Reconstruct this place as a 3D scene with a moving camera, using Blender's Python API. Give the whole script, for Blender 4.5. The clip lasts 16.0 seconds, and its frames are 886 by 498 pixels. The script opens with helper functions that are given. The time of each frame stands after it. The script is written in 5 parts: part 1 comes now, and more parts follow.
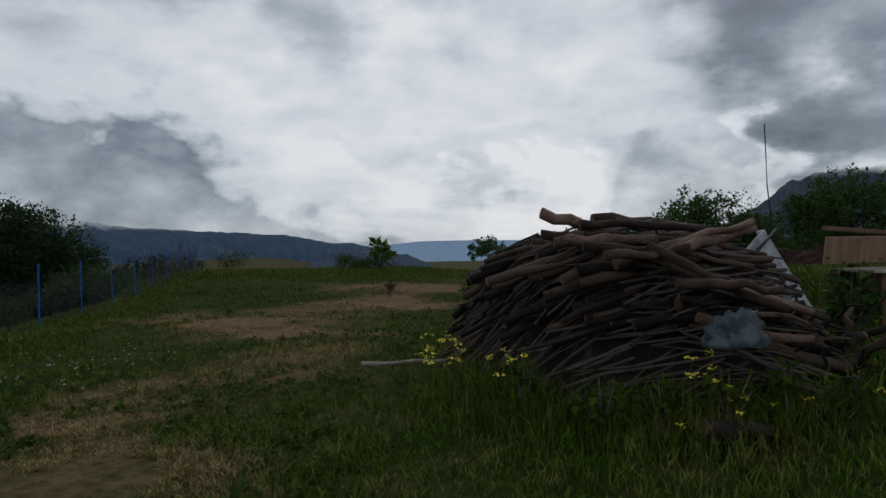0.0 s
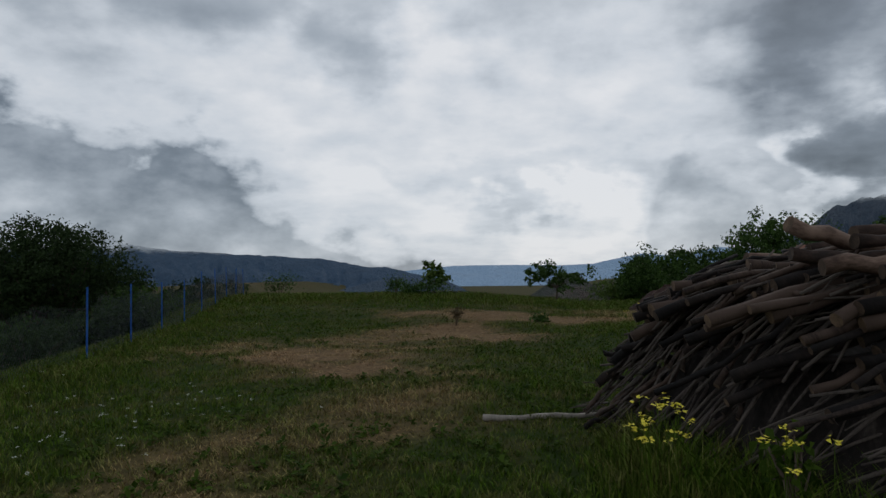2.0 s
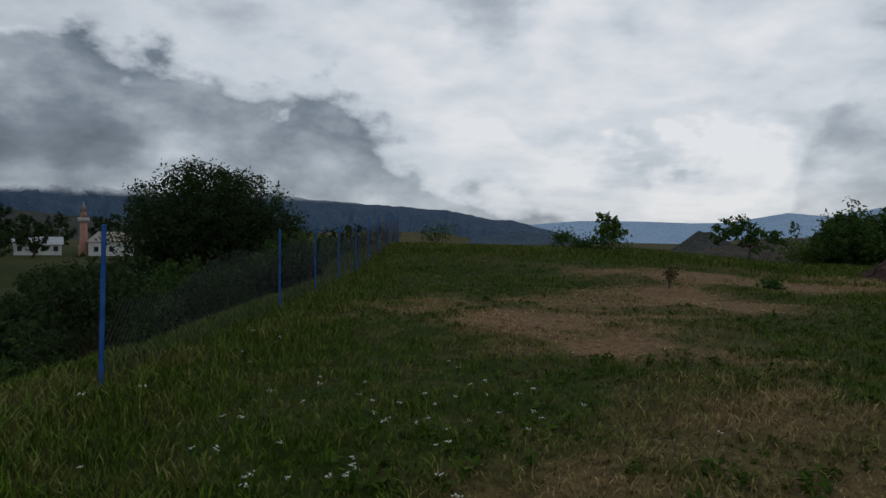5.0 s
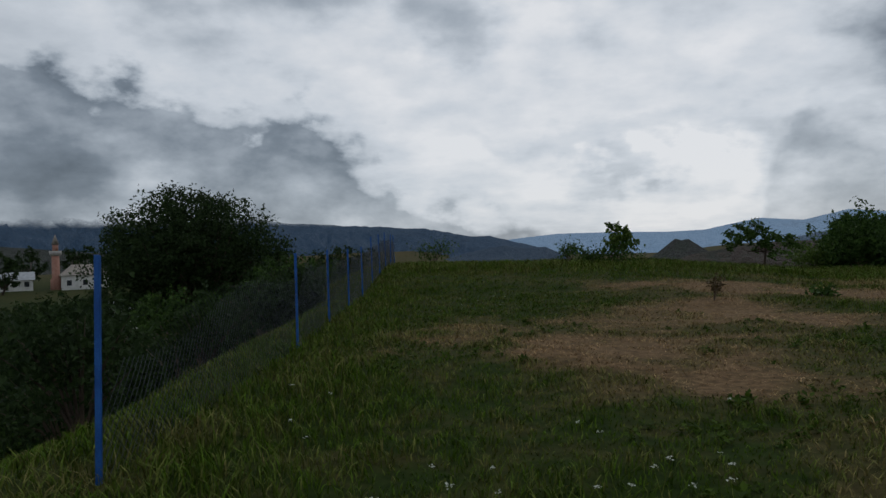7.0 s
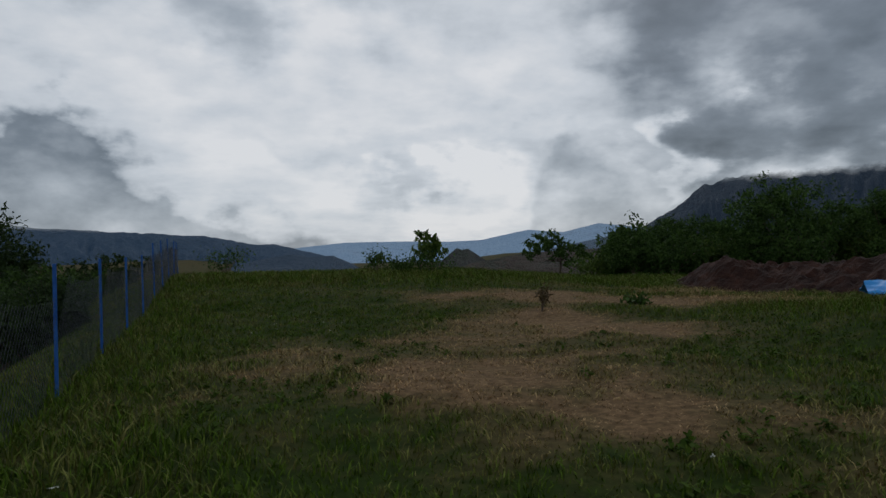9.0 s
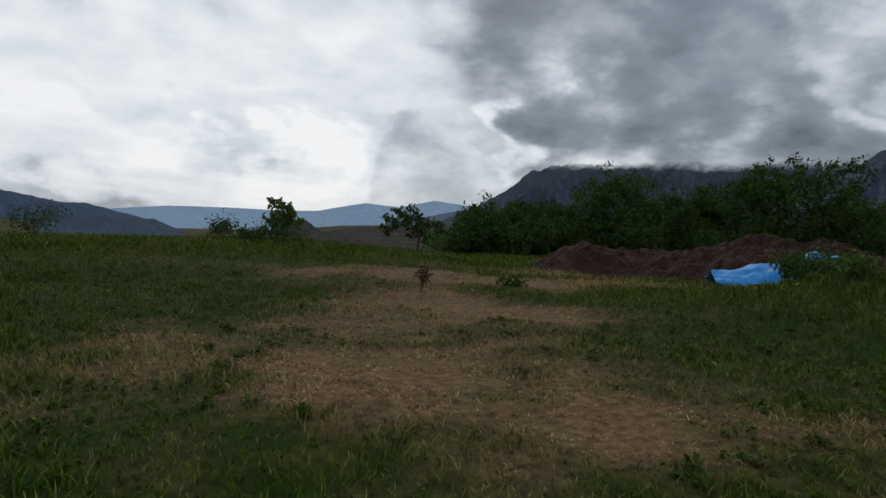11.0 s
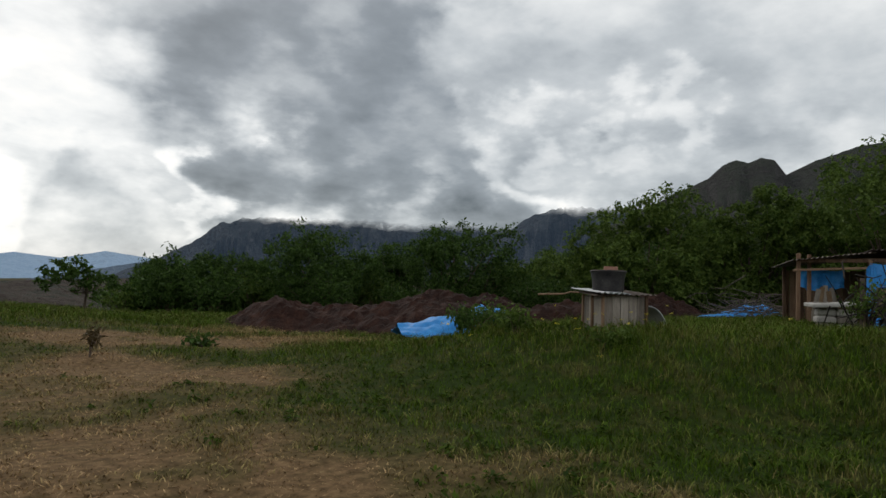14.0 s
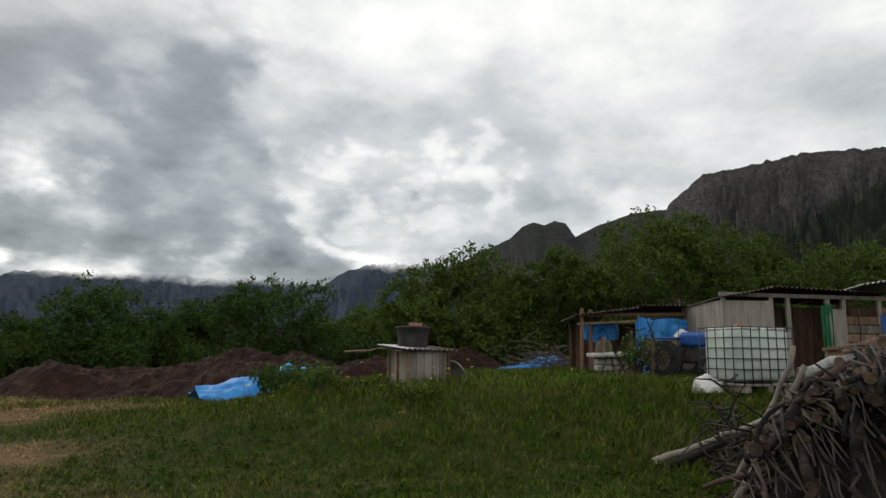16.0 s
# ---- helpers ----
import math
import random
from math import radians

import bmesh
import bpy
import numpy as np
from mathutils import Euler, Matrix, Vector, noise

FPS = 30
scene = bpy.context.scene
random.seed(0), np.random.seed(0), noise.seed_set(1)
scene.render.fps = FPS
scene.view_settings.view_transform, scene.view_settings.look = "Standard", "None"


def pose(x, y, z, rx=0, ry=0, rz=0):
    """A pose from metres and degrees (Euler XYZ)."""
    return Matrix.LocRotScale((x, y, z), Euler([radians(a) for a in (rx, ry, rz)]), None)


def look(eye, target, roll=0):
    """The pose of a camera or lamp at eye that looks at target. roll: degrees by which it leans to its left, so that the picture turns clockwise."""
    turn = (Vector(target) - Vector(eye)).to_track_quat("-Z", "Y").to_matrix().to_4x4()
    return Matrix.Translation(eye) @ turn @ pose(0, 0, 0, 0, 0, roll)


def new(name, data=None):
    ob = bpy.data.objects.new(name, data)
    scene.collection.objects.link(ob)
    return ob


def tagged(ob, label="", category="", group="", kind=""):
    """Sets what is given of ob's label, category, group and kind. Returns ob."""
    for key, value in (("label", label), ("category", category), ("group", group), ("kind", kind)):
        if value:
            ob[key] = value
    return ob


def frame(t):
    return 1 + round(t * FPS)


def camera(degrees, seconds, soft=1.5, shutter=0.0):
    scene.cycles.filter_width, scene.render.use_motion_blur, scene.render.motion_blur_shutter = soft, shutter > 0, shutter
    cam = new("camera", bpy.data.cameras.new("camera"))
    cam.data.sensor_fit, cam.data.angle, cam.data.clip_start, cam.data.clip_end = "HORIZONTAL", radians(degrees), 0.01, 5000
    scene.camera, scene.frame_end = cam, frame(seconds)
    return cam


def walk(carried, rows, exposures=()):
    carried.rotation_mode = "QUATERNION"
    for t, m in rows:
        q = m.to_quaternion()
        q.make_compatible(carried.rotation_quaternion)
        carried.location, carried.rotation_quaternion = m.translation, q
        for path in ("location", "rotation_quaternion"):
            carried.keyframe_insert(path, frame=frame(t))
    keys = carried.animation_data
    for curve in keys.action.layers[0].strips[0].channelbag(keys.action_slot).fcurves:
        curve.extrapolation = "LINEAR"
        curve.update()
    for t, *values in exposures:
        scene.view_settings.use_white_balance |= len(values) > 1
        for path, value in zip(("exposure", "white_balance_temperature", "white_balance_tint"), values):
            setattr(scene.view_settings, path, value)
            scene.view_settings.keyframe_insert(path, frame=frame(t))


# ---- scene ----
cam = camera(68.3, 16.0)
PATH = [
    (0.0, pose(0.000, 0.000, 1.514, 90.27, 1.20, 0.00)),
    (0.5, pose(-0.283, 0.416, 1.499, 92.76, 0.17, 3.77)),
    (1.0, pose(-0.564, 0.859, 1.495, 94.19, -1.97, 2.08)),
    (1.5, pose(-0.854, 1.268, 1.529, 92.29, -0.00, 0.72)),
    (2.0, pose(-1.139, 1.695, 1.539, 92.47, 0.77, 2.98)),
    (2.5, pose(-1.500, 2.147, 1.494, 92.75, -0.39, 2.64)),
    (3.0, pose(-1.803, 2.599, 1.472, 90.93, -0.68, 4.17)),
    (3.5, pose(-2.126, 3.026, 1.501, 91.19, -1.92, 12.05)),
    (4.0, pose(-2.590, 3.378, 1.470, 89.05, -1.83, 13.30)),
    (6.5, pose(-4.523, 4.980, 1.462, 88.42, 1.55, 13.37)),
    (7.0, pose(-4.842, 5.382, 1.455, 89.92, 1.44, 11.92)),
    (7.5, pose(-5.159, 5.761, 1.455, 89.93, -0.01, 9.34)),
    (8.0, pose(-5.427, 6.210, 1.457, 88.92, 0.10, 3.77)),
    (8.5, pose(-5.587, 6.696, 1.465, 92.11, 2.33, 1.28)),
    (9.0, pose(-5.730, 7.152, 1.465, 90.26, 1.27, -6.57)),
    (11.5, pose(-6.449, 8.709, 1.491, 87.95, -1.64, -24.63)),
    (12.0, pose(-6.487, 8.765, 1.490, 90.35, -1.47, -30.58)),
    (12.5, pose(-6.530, 8.776, 1.487, 93.37, -1.13, -33.39)),
    (13.0, pose(-6.502, 8.769, 1.499, 92.95, -1.84, -32.95)),
    (13.5, pose(-6.445, 8.694, 1.511, 92.56, -2.45, -39.41)),
    (14.0, pose(-6.410, 8.638, 1.519, 93.55, -1.82, -47.46)),
    (14.5, pose(-6.375, 8.578, 1.529, 93.82, -1.03, -51.99)),
    (15.0, pose(-6.359, 8.540, 1.543, 95.92, -0.22, -53.75)),
    (15.5, pose(-6.353, 8.514, 1.543, 97.64, -0.49, -58.00)),
    (16.0, pose(-6.384, 8.485, 1.543, 98.75, -0.56, -63.60)),
]
walk(cam, PATH, exposures=[
    (0.0, -0.42, 6250, 10), (4.0, -0.4, 6250, 10), (7.5, -0.43, 6250, 10), (9.0, -0.5, 6250, 10), (11.5, -0.14, 6400, 10), (12.0, -0.16, 6400, 10), (13.0, -0.06, 6500, 10),
    (14.0, 0.18, 6900, 10), (14.5, 0.45, 7100, 10), (15.0, 0.42, 7100, 10), (15.5, 0.28, 7100, 10), (16.0, 0.38, 7100, 10)])

# ---- world and sun ----
SUN_AZ, SUN_EL = -20.0, 38.0          # degrees: to the right of +y, above the horizon


def node(tree, kind, **sets):
    n = tree.nodes.new(kind)
    for k, v in sets.items():
        if k == "op":
            n.operation = v
        else:
            n.inputs[k.replace("_", " ")].default_value = v
    return n


def calc(tree, op, a, b=0.0, c=0.0):
    n = tree.nodes.new("ShaderNodeMath")
    n.operation = op
    for i, v in enumerate((a, b, c)):
        if isinstance(v, (int, float)):
            n.inputs[i].default_value = v
        else:
            tree.links.new(v, n.inputs[i])
    return n.outputs[0]


def fbm(tree, vector, scale, detail=5.0, rough=0.55, distort=0.0):
    n = tree.nodes.new("ShaderNodeTexNoise")
    n.inputs["Scale"].default_value, n.inputs["Detail"].default_value = scale, detail
    n.inputs["Roughness"].default_value, n.inputs["Distortion"].default_value = rough, distort
    if vector is not None:
        tree.links.new(vector, n.inputs["Vector"])
    return n.outputs["Fac"]


def ramp(tree, fac, stops, smooth="LINEAR"):
    n = tree.nodes.new("ShaderNodeValToRGB")
    n.color_ramp.interpolation = smooth
    els = n.color_ramp.elements
    while len(els) < len(stops):
        els.new(0.5)
    for e, (p, c) in zip(els, stops):
        e.position = p
        e.color = (*c, 1.0) if len(c) == 3 else c
    tree.links.new(fac, n.inputs["Fac"])
    return n.outputs["Color"]


def make_world():
    world = bpy.data.worlds.new("overcast_sky")
    scene.world = world
    world.use_nodes = True
    t = world.node_tree
    t.nodes.clear()
    coord = t.nodes.new("ShaderNodeTexCoord").outputs["Generated"]
    sep = t.nodes.new("ShaderNodeSeparateXYZ")
    t.links.new(coord, sep.inputs[0])
    x, y, z = sep.outputs
    sky = t.nodes.new("ShaderNodeTexSky")
    sky.sky_type, sky.sun_disc = "NISHITA", False
    sky.sun_elevation, sky.sun_rotation = radians(SUN_EL), radians(-SUN_AZ)
    # cloud sheet seen in perspective: the direction cast onto a level sheet
    up = calc(t, "ADD", calc(t, "MAXIMUM", z, 0.0), 0.2)
    flat = t.nodes.new("ShaderNodeCombineXYZ")
    t.links.new(calc(t, "DIVIDE", x, up), flat.inputs[0])
    t.links.new(calc(t, "DIVIDE", y, up), flat.inputs[1])
    big = fbm(t, flat.outputs[0], 0.8, 8.0, 0.55)
    fine = fbm(t, flat.outputs[0], 2.4, 8.0, 0.6)
    # billows of the cloud banks near the hills
    tall = t.nodes.new("ShaderNodeMapping")
    tall.inputs["Scale"].default_value = (1, 1, 1.7)
    t.links.new(coord, tall.inputs["Vector"])
    puff = fbm(t, tall.outputs[0], 6.0, 8.0, 0.5, 0.0)
    shift = t.nodes.new("ShaderNodeMapping")
    shift.inputs["Location"].default_value = (5.2, 1.3, 8.4)
    t.links.new(tall.outputs[0], shift.inputs["Vector"])
    puff2 = fbm(t, shift.outputs[0], 6.0, 8.0, 0.5, 0.0)
    warp_a = calc(t, "MULTIPLY", calc(t, "SUBTRACT", puff, 0.5), 48.0)
    warp_e = calc(t, "MULTIPLY", calc(t, "SUBTRACT", puff2, 0.5), 26.0)
    az = calc(t, "ADD", calc(t, "MULTIPLY", calc(t, "ARCTAN2", x, y), -57.2958), warp_a)
    el = calc(t, "ADD", calc(t, "MULTIPLY", calc(t, "ARCSINE", z), 57.2958), warp_e)
    dark = calc(t, "ADD", calc(t, "MULTIPLY", calc(t, "SUBTRACT", big, 0.5), 0.8),
                calc(t, "MULTIPLY", calc(t, "ADD", calc(t, "SUBTRACT", fine, 0.5), calc(t, "SUBTRACT", puff2, 0.5)), 0.5))
    dark = calc(t, "ADD", dark, 0.2)
    over = calc(t, "MINIMUM", calc(t, "MAXIMUM", calc(t, "DIVIDE", calc(t, "SUBTRACT", z, 0.42), 0.4), 0.0), 1.0)
    dark = calc(t, "ADD", dark, calc(t, "MULTIPLY", over, 0.3))
    for a, e, wa, we, k in CLOUDS:
        g = calc(t, "ADD", calc(t, "POWER", calc(t, "ABSOLUTE", calc(t, "DIVIDE", calc(t, "SUBTRACT", az, a), wa)), 2.0),
                 calc(t, "POWER", calc(t, "ABSOLUTE", calc(t, "DIVIDE", calc(t, "SUBTRACT", el, e), we)), 2.0))
        dark = calc(t, "ADD", dark, calc(t, "MULTIPLY", calc(t, "EXPONENT", calc(t, "MULTIPLY", calc(t, "POWER", g, 1.8), -0.8)), k))
    # heaped clouds with firm outlines: tops over azimuth, body darkness, thickness of the bright rim
    az0 = calc(t, "MULTIPLY", calc(t, "ARCTAN2", x, y), -57.2958)
    el0 = calc(t, "MULTIPLY", calc(t, "ARCSINE", z), 57.2958)
    lump = calc(t, "MULTIPLY", calc(t, "SUBTRACT", puff, 0.5), 20.0)
    fray = calc(t, "MULTIPLY", calc(t, "SUBTRACT", fbm(t, tall.outputs[0], 20.0, 6.0, 0.55), 0.5), 4.0)
    for tops, body, rim in BANKS:
        where = calc(t, "DIVIDE", calc(t, "ADD", az0, 90.0), 180.0)
        top = ramp(t, where, [((a + 90.0) / 180.0, (h / 30.0,) * 3) for a, h in tops], "EASE")
        under = calc(t, "SUBTRACT", calc(t, "MULTIPLY", top, 30.0), calc(t, "ADD", el0, calc(t, "ADD", lump, fray)))
        mask = calc(t, "MINIMUM", calc(t, "MAXIMUM", calc(t, "DIVIDE", under, 2.4), 0.0), 1.0)
        deep = calc(t, "MINIMUM", calc(t, "MAXIMUM", calc(t, "DIVIDE", under, rim), 0.0), 1.0)
        shade = calc(t, "ADD", calc(t, "MULTIPLY", calc(t, "MULTIPLY", deep, body), calc(t, "ADD", 0.62, calc(t, "MULTIPLY", el0, 0.035))), calc(t, "ADD", calc(t, "MULTIPLY", calc(t, "SUBTRACT", puff2, 0.5), 1.7), calc(t, "MULTIPLY", fray, 0.09)))
        blend = t.nodes.new("ShaderNodeMix")
        t.links.new(calc(t, "MULTIPLY", mask, 0.9), blend.inputs[0])
        t.links.new(dark, blend.inputs[2])
        t.links.new(calc(t, "ADD", shade, 0.14), blend.inputs[3])
        dark = blend.outputs[0]
    cloud = ramp(t, dark, [(0.0, (1.0, 1.0, 1.0)), (0.2, (0.78, 0.82, 0.86)), (0.45, (0.48, 0.53, 0.58)),
                           (0.7, (0.24, 0.28, 0.325)), (1.0, (0.1, 0.125, 0.15))])
    mix = t.nodes.new("ShaderNodeMix")
    mix.data_type = "RGBA"
    mix.inputs[0].default_value = 0.94
    t.links.new(sky.outputs[0], mix.inputs[6])
    scale = t.nodes.new("ShaderNodeVectorMath")
    scale.operation = "SCALE"
    scale.inputs[3].default_value = 10.0
    t.links.new(cloud, scale.inputs[0])
    t.links.new(scale.outputs[0], mix.inputs[7])
    bg = t.nodes.new("ShaderNodeBackground")
    bg.inputs["Strength"].default_value = 0.1
    out = t.nodes.new("ShaderNodeOutputWorld")
    t.links.new(mix.outputs[2], bg.inputs["Color"])
    t.links.new(bg.outputs[0], out.inputs["Surface"])


# cloud banks and gaps: azimuth, elevation, half widths in degrees, darkness
CLOUDS = [
    (-39, 14, 14, 9.5, 0.5), (-36, 8, 7, 5, 0.22), (-64, 13, 13, 8, 0.3), (-34, 24, 16, 7, 0.24),
    (46, 10, 14, 8, 0.2), (24, 20, 16, 4, 0.08), (-6, 9.5, 14, 1.6, 0.12),
    (20, 25, 30, 6, 0.16), (-9, 4.5, 10, 3.2, -0.2), (2, 12, 13, 7, -0.16), (-21.5, 5.5, 4, 4, 0.10),
    (-27, 6.5, 2.2, 3, -0.24), (-53, 9, 3.5, 5, -0.24), (-61, 13, 3, 2.5, -0.16), (-85, 20, 25, 14, 0.12),
]
# heaped banks: tops (azimuth, elevation), darkness of the body, rim in degrees
BANKS = [
    ([(-6, 0), (0, 2.0), (7, 3.6), (13, 6.5), (18, 10.5), (24, 12), (31, 13), (38, 14), (50, 16), (75, 14)], 0.58, 2.6),
    ([(-32, 0), (-27, 5), (-22, 9), (-18, 12.5), (-15.5, 8), (-13.5, 0)], 0.3, 4.0),
]
make_world()
sun = new("sun", bpy.data.lights.new("sun", "SUN"))
sun.data.energy, sun.data.angle, sun.data.color = 0.5, radians(14), (1.0, 0.96, 0.9)
sun.matrix_world = look((0, 0, 30), (math.sin(radians(SUN_AZ)) * 30, -math.cos(radians(SUN_AZ)) * 30, 30 - 30 * math.tan(radians(SUN_EL))))

# ---- materials ----


def principled(name, rough=0.8, metal=0.0):
    m = bpy.data.materials.new(name)
    m.use_nodes = True
    b = m.node_tree.nodes["Principled BSDF"]
    b.inputs["Roughness"].default_value, b.inputs["Metallic"].default_value = rough, metal
    b.inputs["Specular IOR Level"].default_value = 0.3
    return m, m.node_tree, b


def surface(name, colors, scale=3.0, fine=40.0, rough=0.85, metal=0.0, bump=0.3, stretch=(1, 1, 1), per_object=0.25, depth=0.01):
    """A two-scale surface: colours over broad noise, broken by fine grain, with relief."""
    m, t, b = principled(name, rough, metal)
    coord = t.nodes.new("ShaderNodeTexCoord").outputs["Object"]
    mp = t.nodes.new("ShaderNodeMapping")
    mp.inputs["Scale"].default_value = stretch
    t.links.new(coord, mp.inputs["Vector"])
    info = t.nodes.new("ShaderNodeObjectInfo").outputs["Random"]
    shift = t.nodes.new("ShaderNodeCombineXYZ")
    for i in range(3):
        t.links.new(calc(t, "MULTIPLY", info, 37.0 + 11 * i), shift.inputs[i])
    t.links.new(shift.outputs[0], mp.inputs["Location"])
    broad = fbm(t, mp.outputs[0], scale, 5.0, 0.6)
    grain = fbm(t, mp.outputs[0], fine, 4.0, 0.65)
    f = calc(t, "ADD", calc(t, "MULTIPLY", broad, 0.65), calc(t, "MULTIPLY", grain, 0.35))
    f = calc(t, "ADD", f, calc(t, "MULTIPLY", calc(t, "SUBTRACT", info, 0.5), per_object))
    n = len(colors)
    t.links.new(ramp(t, f, [(0.3 + 0.4 * i / max(1, n - 1), c) for i, c in enumerate(colors)]), b.inputs["Base Color"])
    if bump:
        bp = t.nodes.new("ShaderNodeBump")
        bp.inputs["Strength"].default_value, bp.inputs["Distance"].default_value = bump, depth
        t.links.new(f, bp.inputs["Height"])
        t.links.new(bp.outputs[0], b.inputs["Normal"])
    return m


def attribute(t, name):
    n = t.nodes.new("ShaderNodeAttribute")
    n.attribute_name = name
    return n.outputs["Fac"]


def grass_material(name, lush, dry, leafy):
    """Green to straw by the mesh's own dryness, mottled."""
    m, t, b = principled(name, 0.7 if leafy else 0.95)
    b.inputs["Specular IOR Level"].default_value = 0.06
    pos = t.nodes.new("ShaderNodeNewGeometry").outputs["Position"]
    d = attribute(t, "dry")
    d = calc(t, "ADD", d, calc(t, "MULTIPLY", calc(t, "SUBTRACT", fbm(t, pos, 1.6, 6.0, 0.7), 0.5), 1.2))
    v = fbm(t, pos, 9.0, 4.0, 0.7)
    mix = t.nodes.new("ShaderNodeMix")
    mix.data_type = "RGBA"
    t.links.new(calc(t, "MINIMUM", calc(t, "MAXIMUM", d, 0.0), 1.0), mix.inputs[0])
    t.links.new(ramp(t, v, [(0.3, lush[0]), (0.7, lush[1])]), mix.inputs[6])
    t.links.new(ramp(t, v, [(0.3, dry[0]), (0.7, dry[1])]), mix.inputs[7])
    col = mix.outputs[2]
    if leafy:
        r = t.nodes.new("ShaderNodeNewGeometry").outputs["Random Per Island"]
        hsv = t.nodes.new("ShaderNodeHueSaturation")
        t.links.new(calc(t, "ADD", 0.6, calc(t, "MULTIPLY", r, 0.8)), hsv.inputs["Value"])
        t.links.new(col, hsv.inputs["Color"])
        col = hsv.outputs[0]
        b.inputs["Subsurface Weight"].default_value = 0.0
    t.links.new(col, b.inputs["Base Color"])
    return m


def leaf_material(name, dark, light, rough=0.6):
    m, t, b = principled(name, rough)
    b.inputs["Specular IOR Level"].default_value = 0.1
    r = t.nodes.new("ShaderNodeNewGeometry").outputs["Random Per Island"]
    obj = t.nodes.new("ShaderNodeTexCoord").outputs["Object"]
    f = calc(t, "ADD", calc(t, "MULTIPLY", r, 0.6), calc(t, "MULTIPLY", fbm(t, obj, 0.8, 3.0), 0.5))
    t.links.new(ramp(t, f, [(0.2, dark), (0.85, light)]), b.inputs["Base Color"])
    tr = t.nodes.new("ShaderNodeBsdfTranslucent")
    t.links.new(ramp(t, f, [(0.2, dark), (0.85, light)]), tr.inputs["Color"])
    mix = t.nodes.new("ShaderNodeMixShader")
    mix.inputs[0].default_value = 0.3
    t.links.new(b.outputs[0], mix.inputs[1])
    t.links.new(tr.outputs[0], mix.inputs[2])
    t.links.new(mix.outputs[0], t.nodes["Material Output"].inputs["Surface"])
    return m


def mountain_material(name, forest, rock, haze_glow, haze_strength, rock_amount=0.5, top=None, soft=60.0, scale=0.01, scrub=None):
    """Forested and rocky slopes; far ones have blue haze painted into colour and emission; tops go into cloud above a
    height.
    """
    m, t, b = principled(name, 0.95)
    geo = t.nodes.new("ShaderNodeNewGeometry")
    pos = geo.outputs["Position"]
    n1 = fbm(t, pos, scale, 6.0, 0.65)
    n2 = fbm(t, pos, scale * 7, 5.0, 0.7)
    sepn = t.nodes.new("ShaderNodeSeparateXYZ")
    t.links.new(geo.outputs["Normal"], sepn.inputs[0])
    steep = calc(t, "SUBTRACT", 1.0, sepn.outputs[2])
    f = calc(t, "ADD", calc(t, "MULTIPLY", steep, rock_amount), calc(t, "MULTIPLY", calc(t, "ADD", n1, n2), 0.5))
    if scrub is not None:        # bushes cover the slope under a leaning line
        sp = t.nodes.new("ShaderNodeSeparateXYZ")
        t.links.new(pos, sp.inputs[0])
        line = calc(t, "ADD", calc(t, "MULTIPLY", sp.outputs[1], -0.35), scrub)
        over = calc(t, "DIVIDE", calc(t, "SUBTRACT", calc(t, "ADD", sp.outputs[2], calc(t, "MULTIPLY", n1, 50.0)), line), 30.0)
        f = calc(t, "ADD", f, calc(t, "MULTIPLY", calc(t, "SUBTRACT", calc(t, "MINIMUM", calc(t, "MAXIMUM", over, 0.0), 1.0), 1.0), 0.6))
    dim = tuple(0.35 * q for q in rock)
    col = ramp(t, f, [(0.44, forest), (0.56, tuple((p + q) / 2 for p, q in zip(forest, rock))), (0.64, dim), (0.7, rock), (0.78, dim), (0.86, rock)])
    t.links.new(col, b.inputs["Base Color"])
    b.inputs["Emission Color"].default_value = (*haze_glow, 1)
    b.inputs["Emission Strength"].default_value = haze_strength
    bp = t.nodes.new("ShaderNodeBump")
    bp.inputs["Strength"].default_value, bp.inputs["Distance"].default_value = 1.0, 0.25 / scale
    t.links.new(n2, bp.inputs["Height"])
    t.links.new(bp.outputs[0], b.inputs["Normal"])
    if top is not None:
        sp = t.nodes.new("ShaderNodeSeparateXYZ")
        t.links.new(pos, sp.inputs[0])
        h = calc(t, "ADD", sp.outputs[2], calc(t, "MULTIPLY", calc(t, "SUBTRACT", fbm(t, pos, scale * 1.5, 5.0, 0.6), 0.5), soft * 2))
        a = calc(t, "MINIMUM", calc(t, "MAXIMUM", calc(t, "DIVIDE", calc(t, "SUBTRACT", top, h), soft), 0.0), 1.0)
        t.links.new(a, b.inputs["Alpha"])
    return m


BARK = surface("bark", [(0.035, 0.026, 0.02), (0.11, 0.08, 0.06), (0.21, 0.16, 0.125)], 6.0, 60.0, 0.9, 0, 0.7, (1, 1, 0.25), 0.3, 0.012)
# LOG is darkened for shaded gaps; the crown's peeled copy is painted lighter, top-lit
LOG = surface("log_bark", [(0.007, 0.005, 0.0045), (0.022, 0.015, 0.012), (0.085, 0.056, 0.042)], 5.0, 45.0, 0.85, 0, 0.7, (1, 1, 0.2), 0.55, 0.012)
BARE_LIT = surface("top_lit_peeled_log", [(0.02, 0.012, 0.009), (0.075, 0.044, 0.031), (0.22, 0.145, 0.105)], 7.0, 45.0, 0.8, 0, 0.6, (0.2, 1, 1), 0.4, 0.012)
CUT = surface("cut_wood", [(0.03, 0.02, 0.014), (0.085, 0.055, 0.036), (0.19, 0.125, 0.075)], 14.0, 90.0, 0.8, 0, 0.3)
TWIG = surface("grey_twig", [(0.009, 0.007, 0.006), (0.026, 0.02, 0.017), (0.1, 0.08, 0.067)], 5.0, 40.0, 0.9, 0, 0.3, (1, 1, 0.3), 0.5)
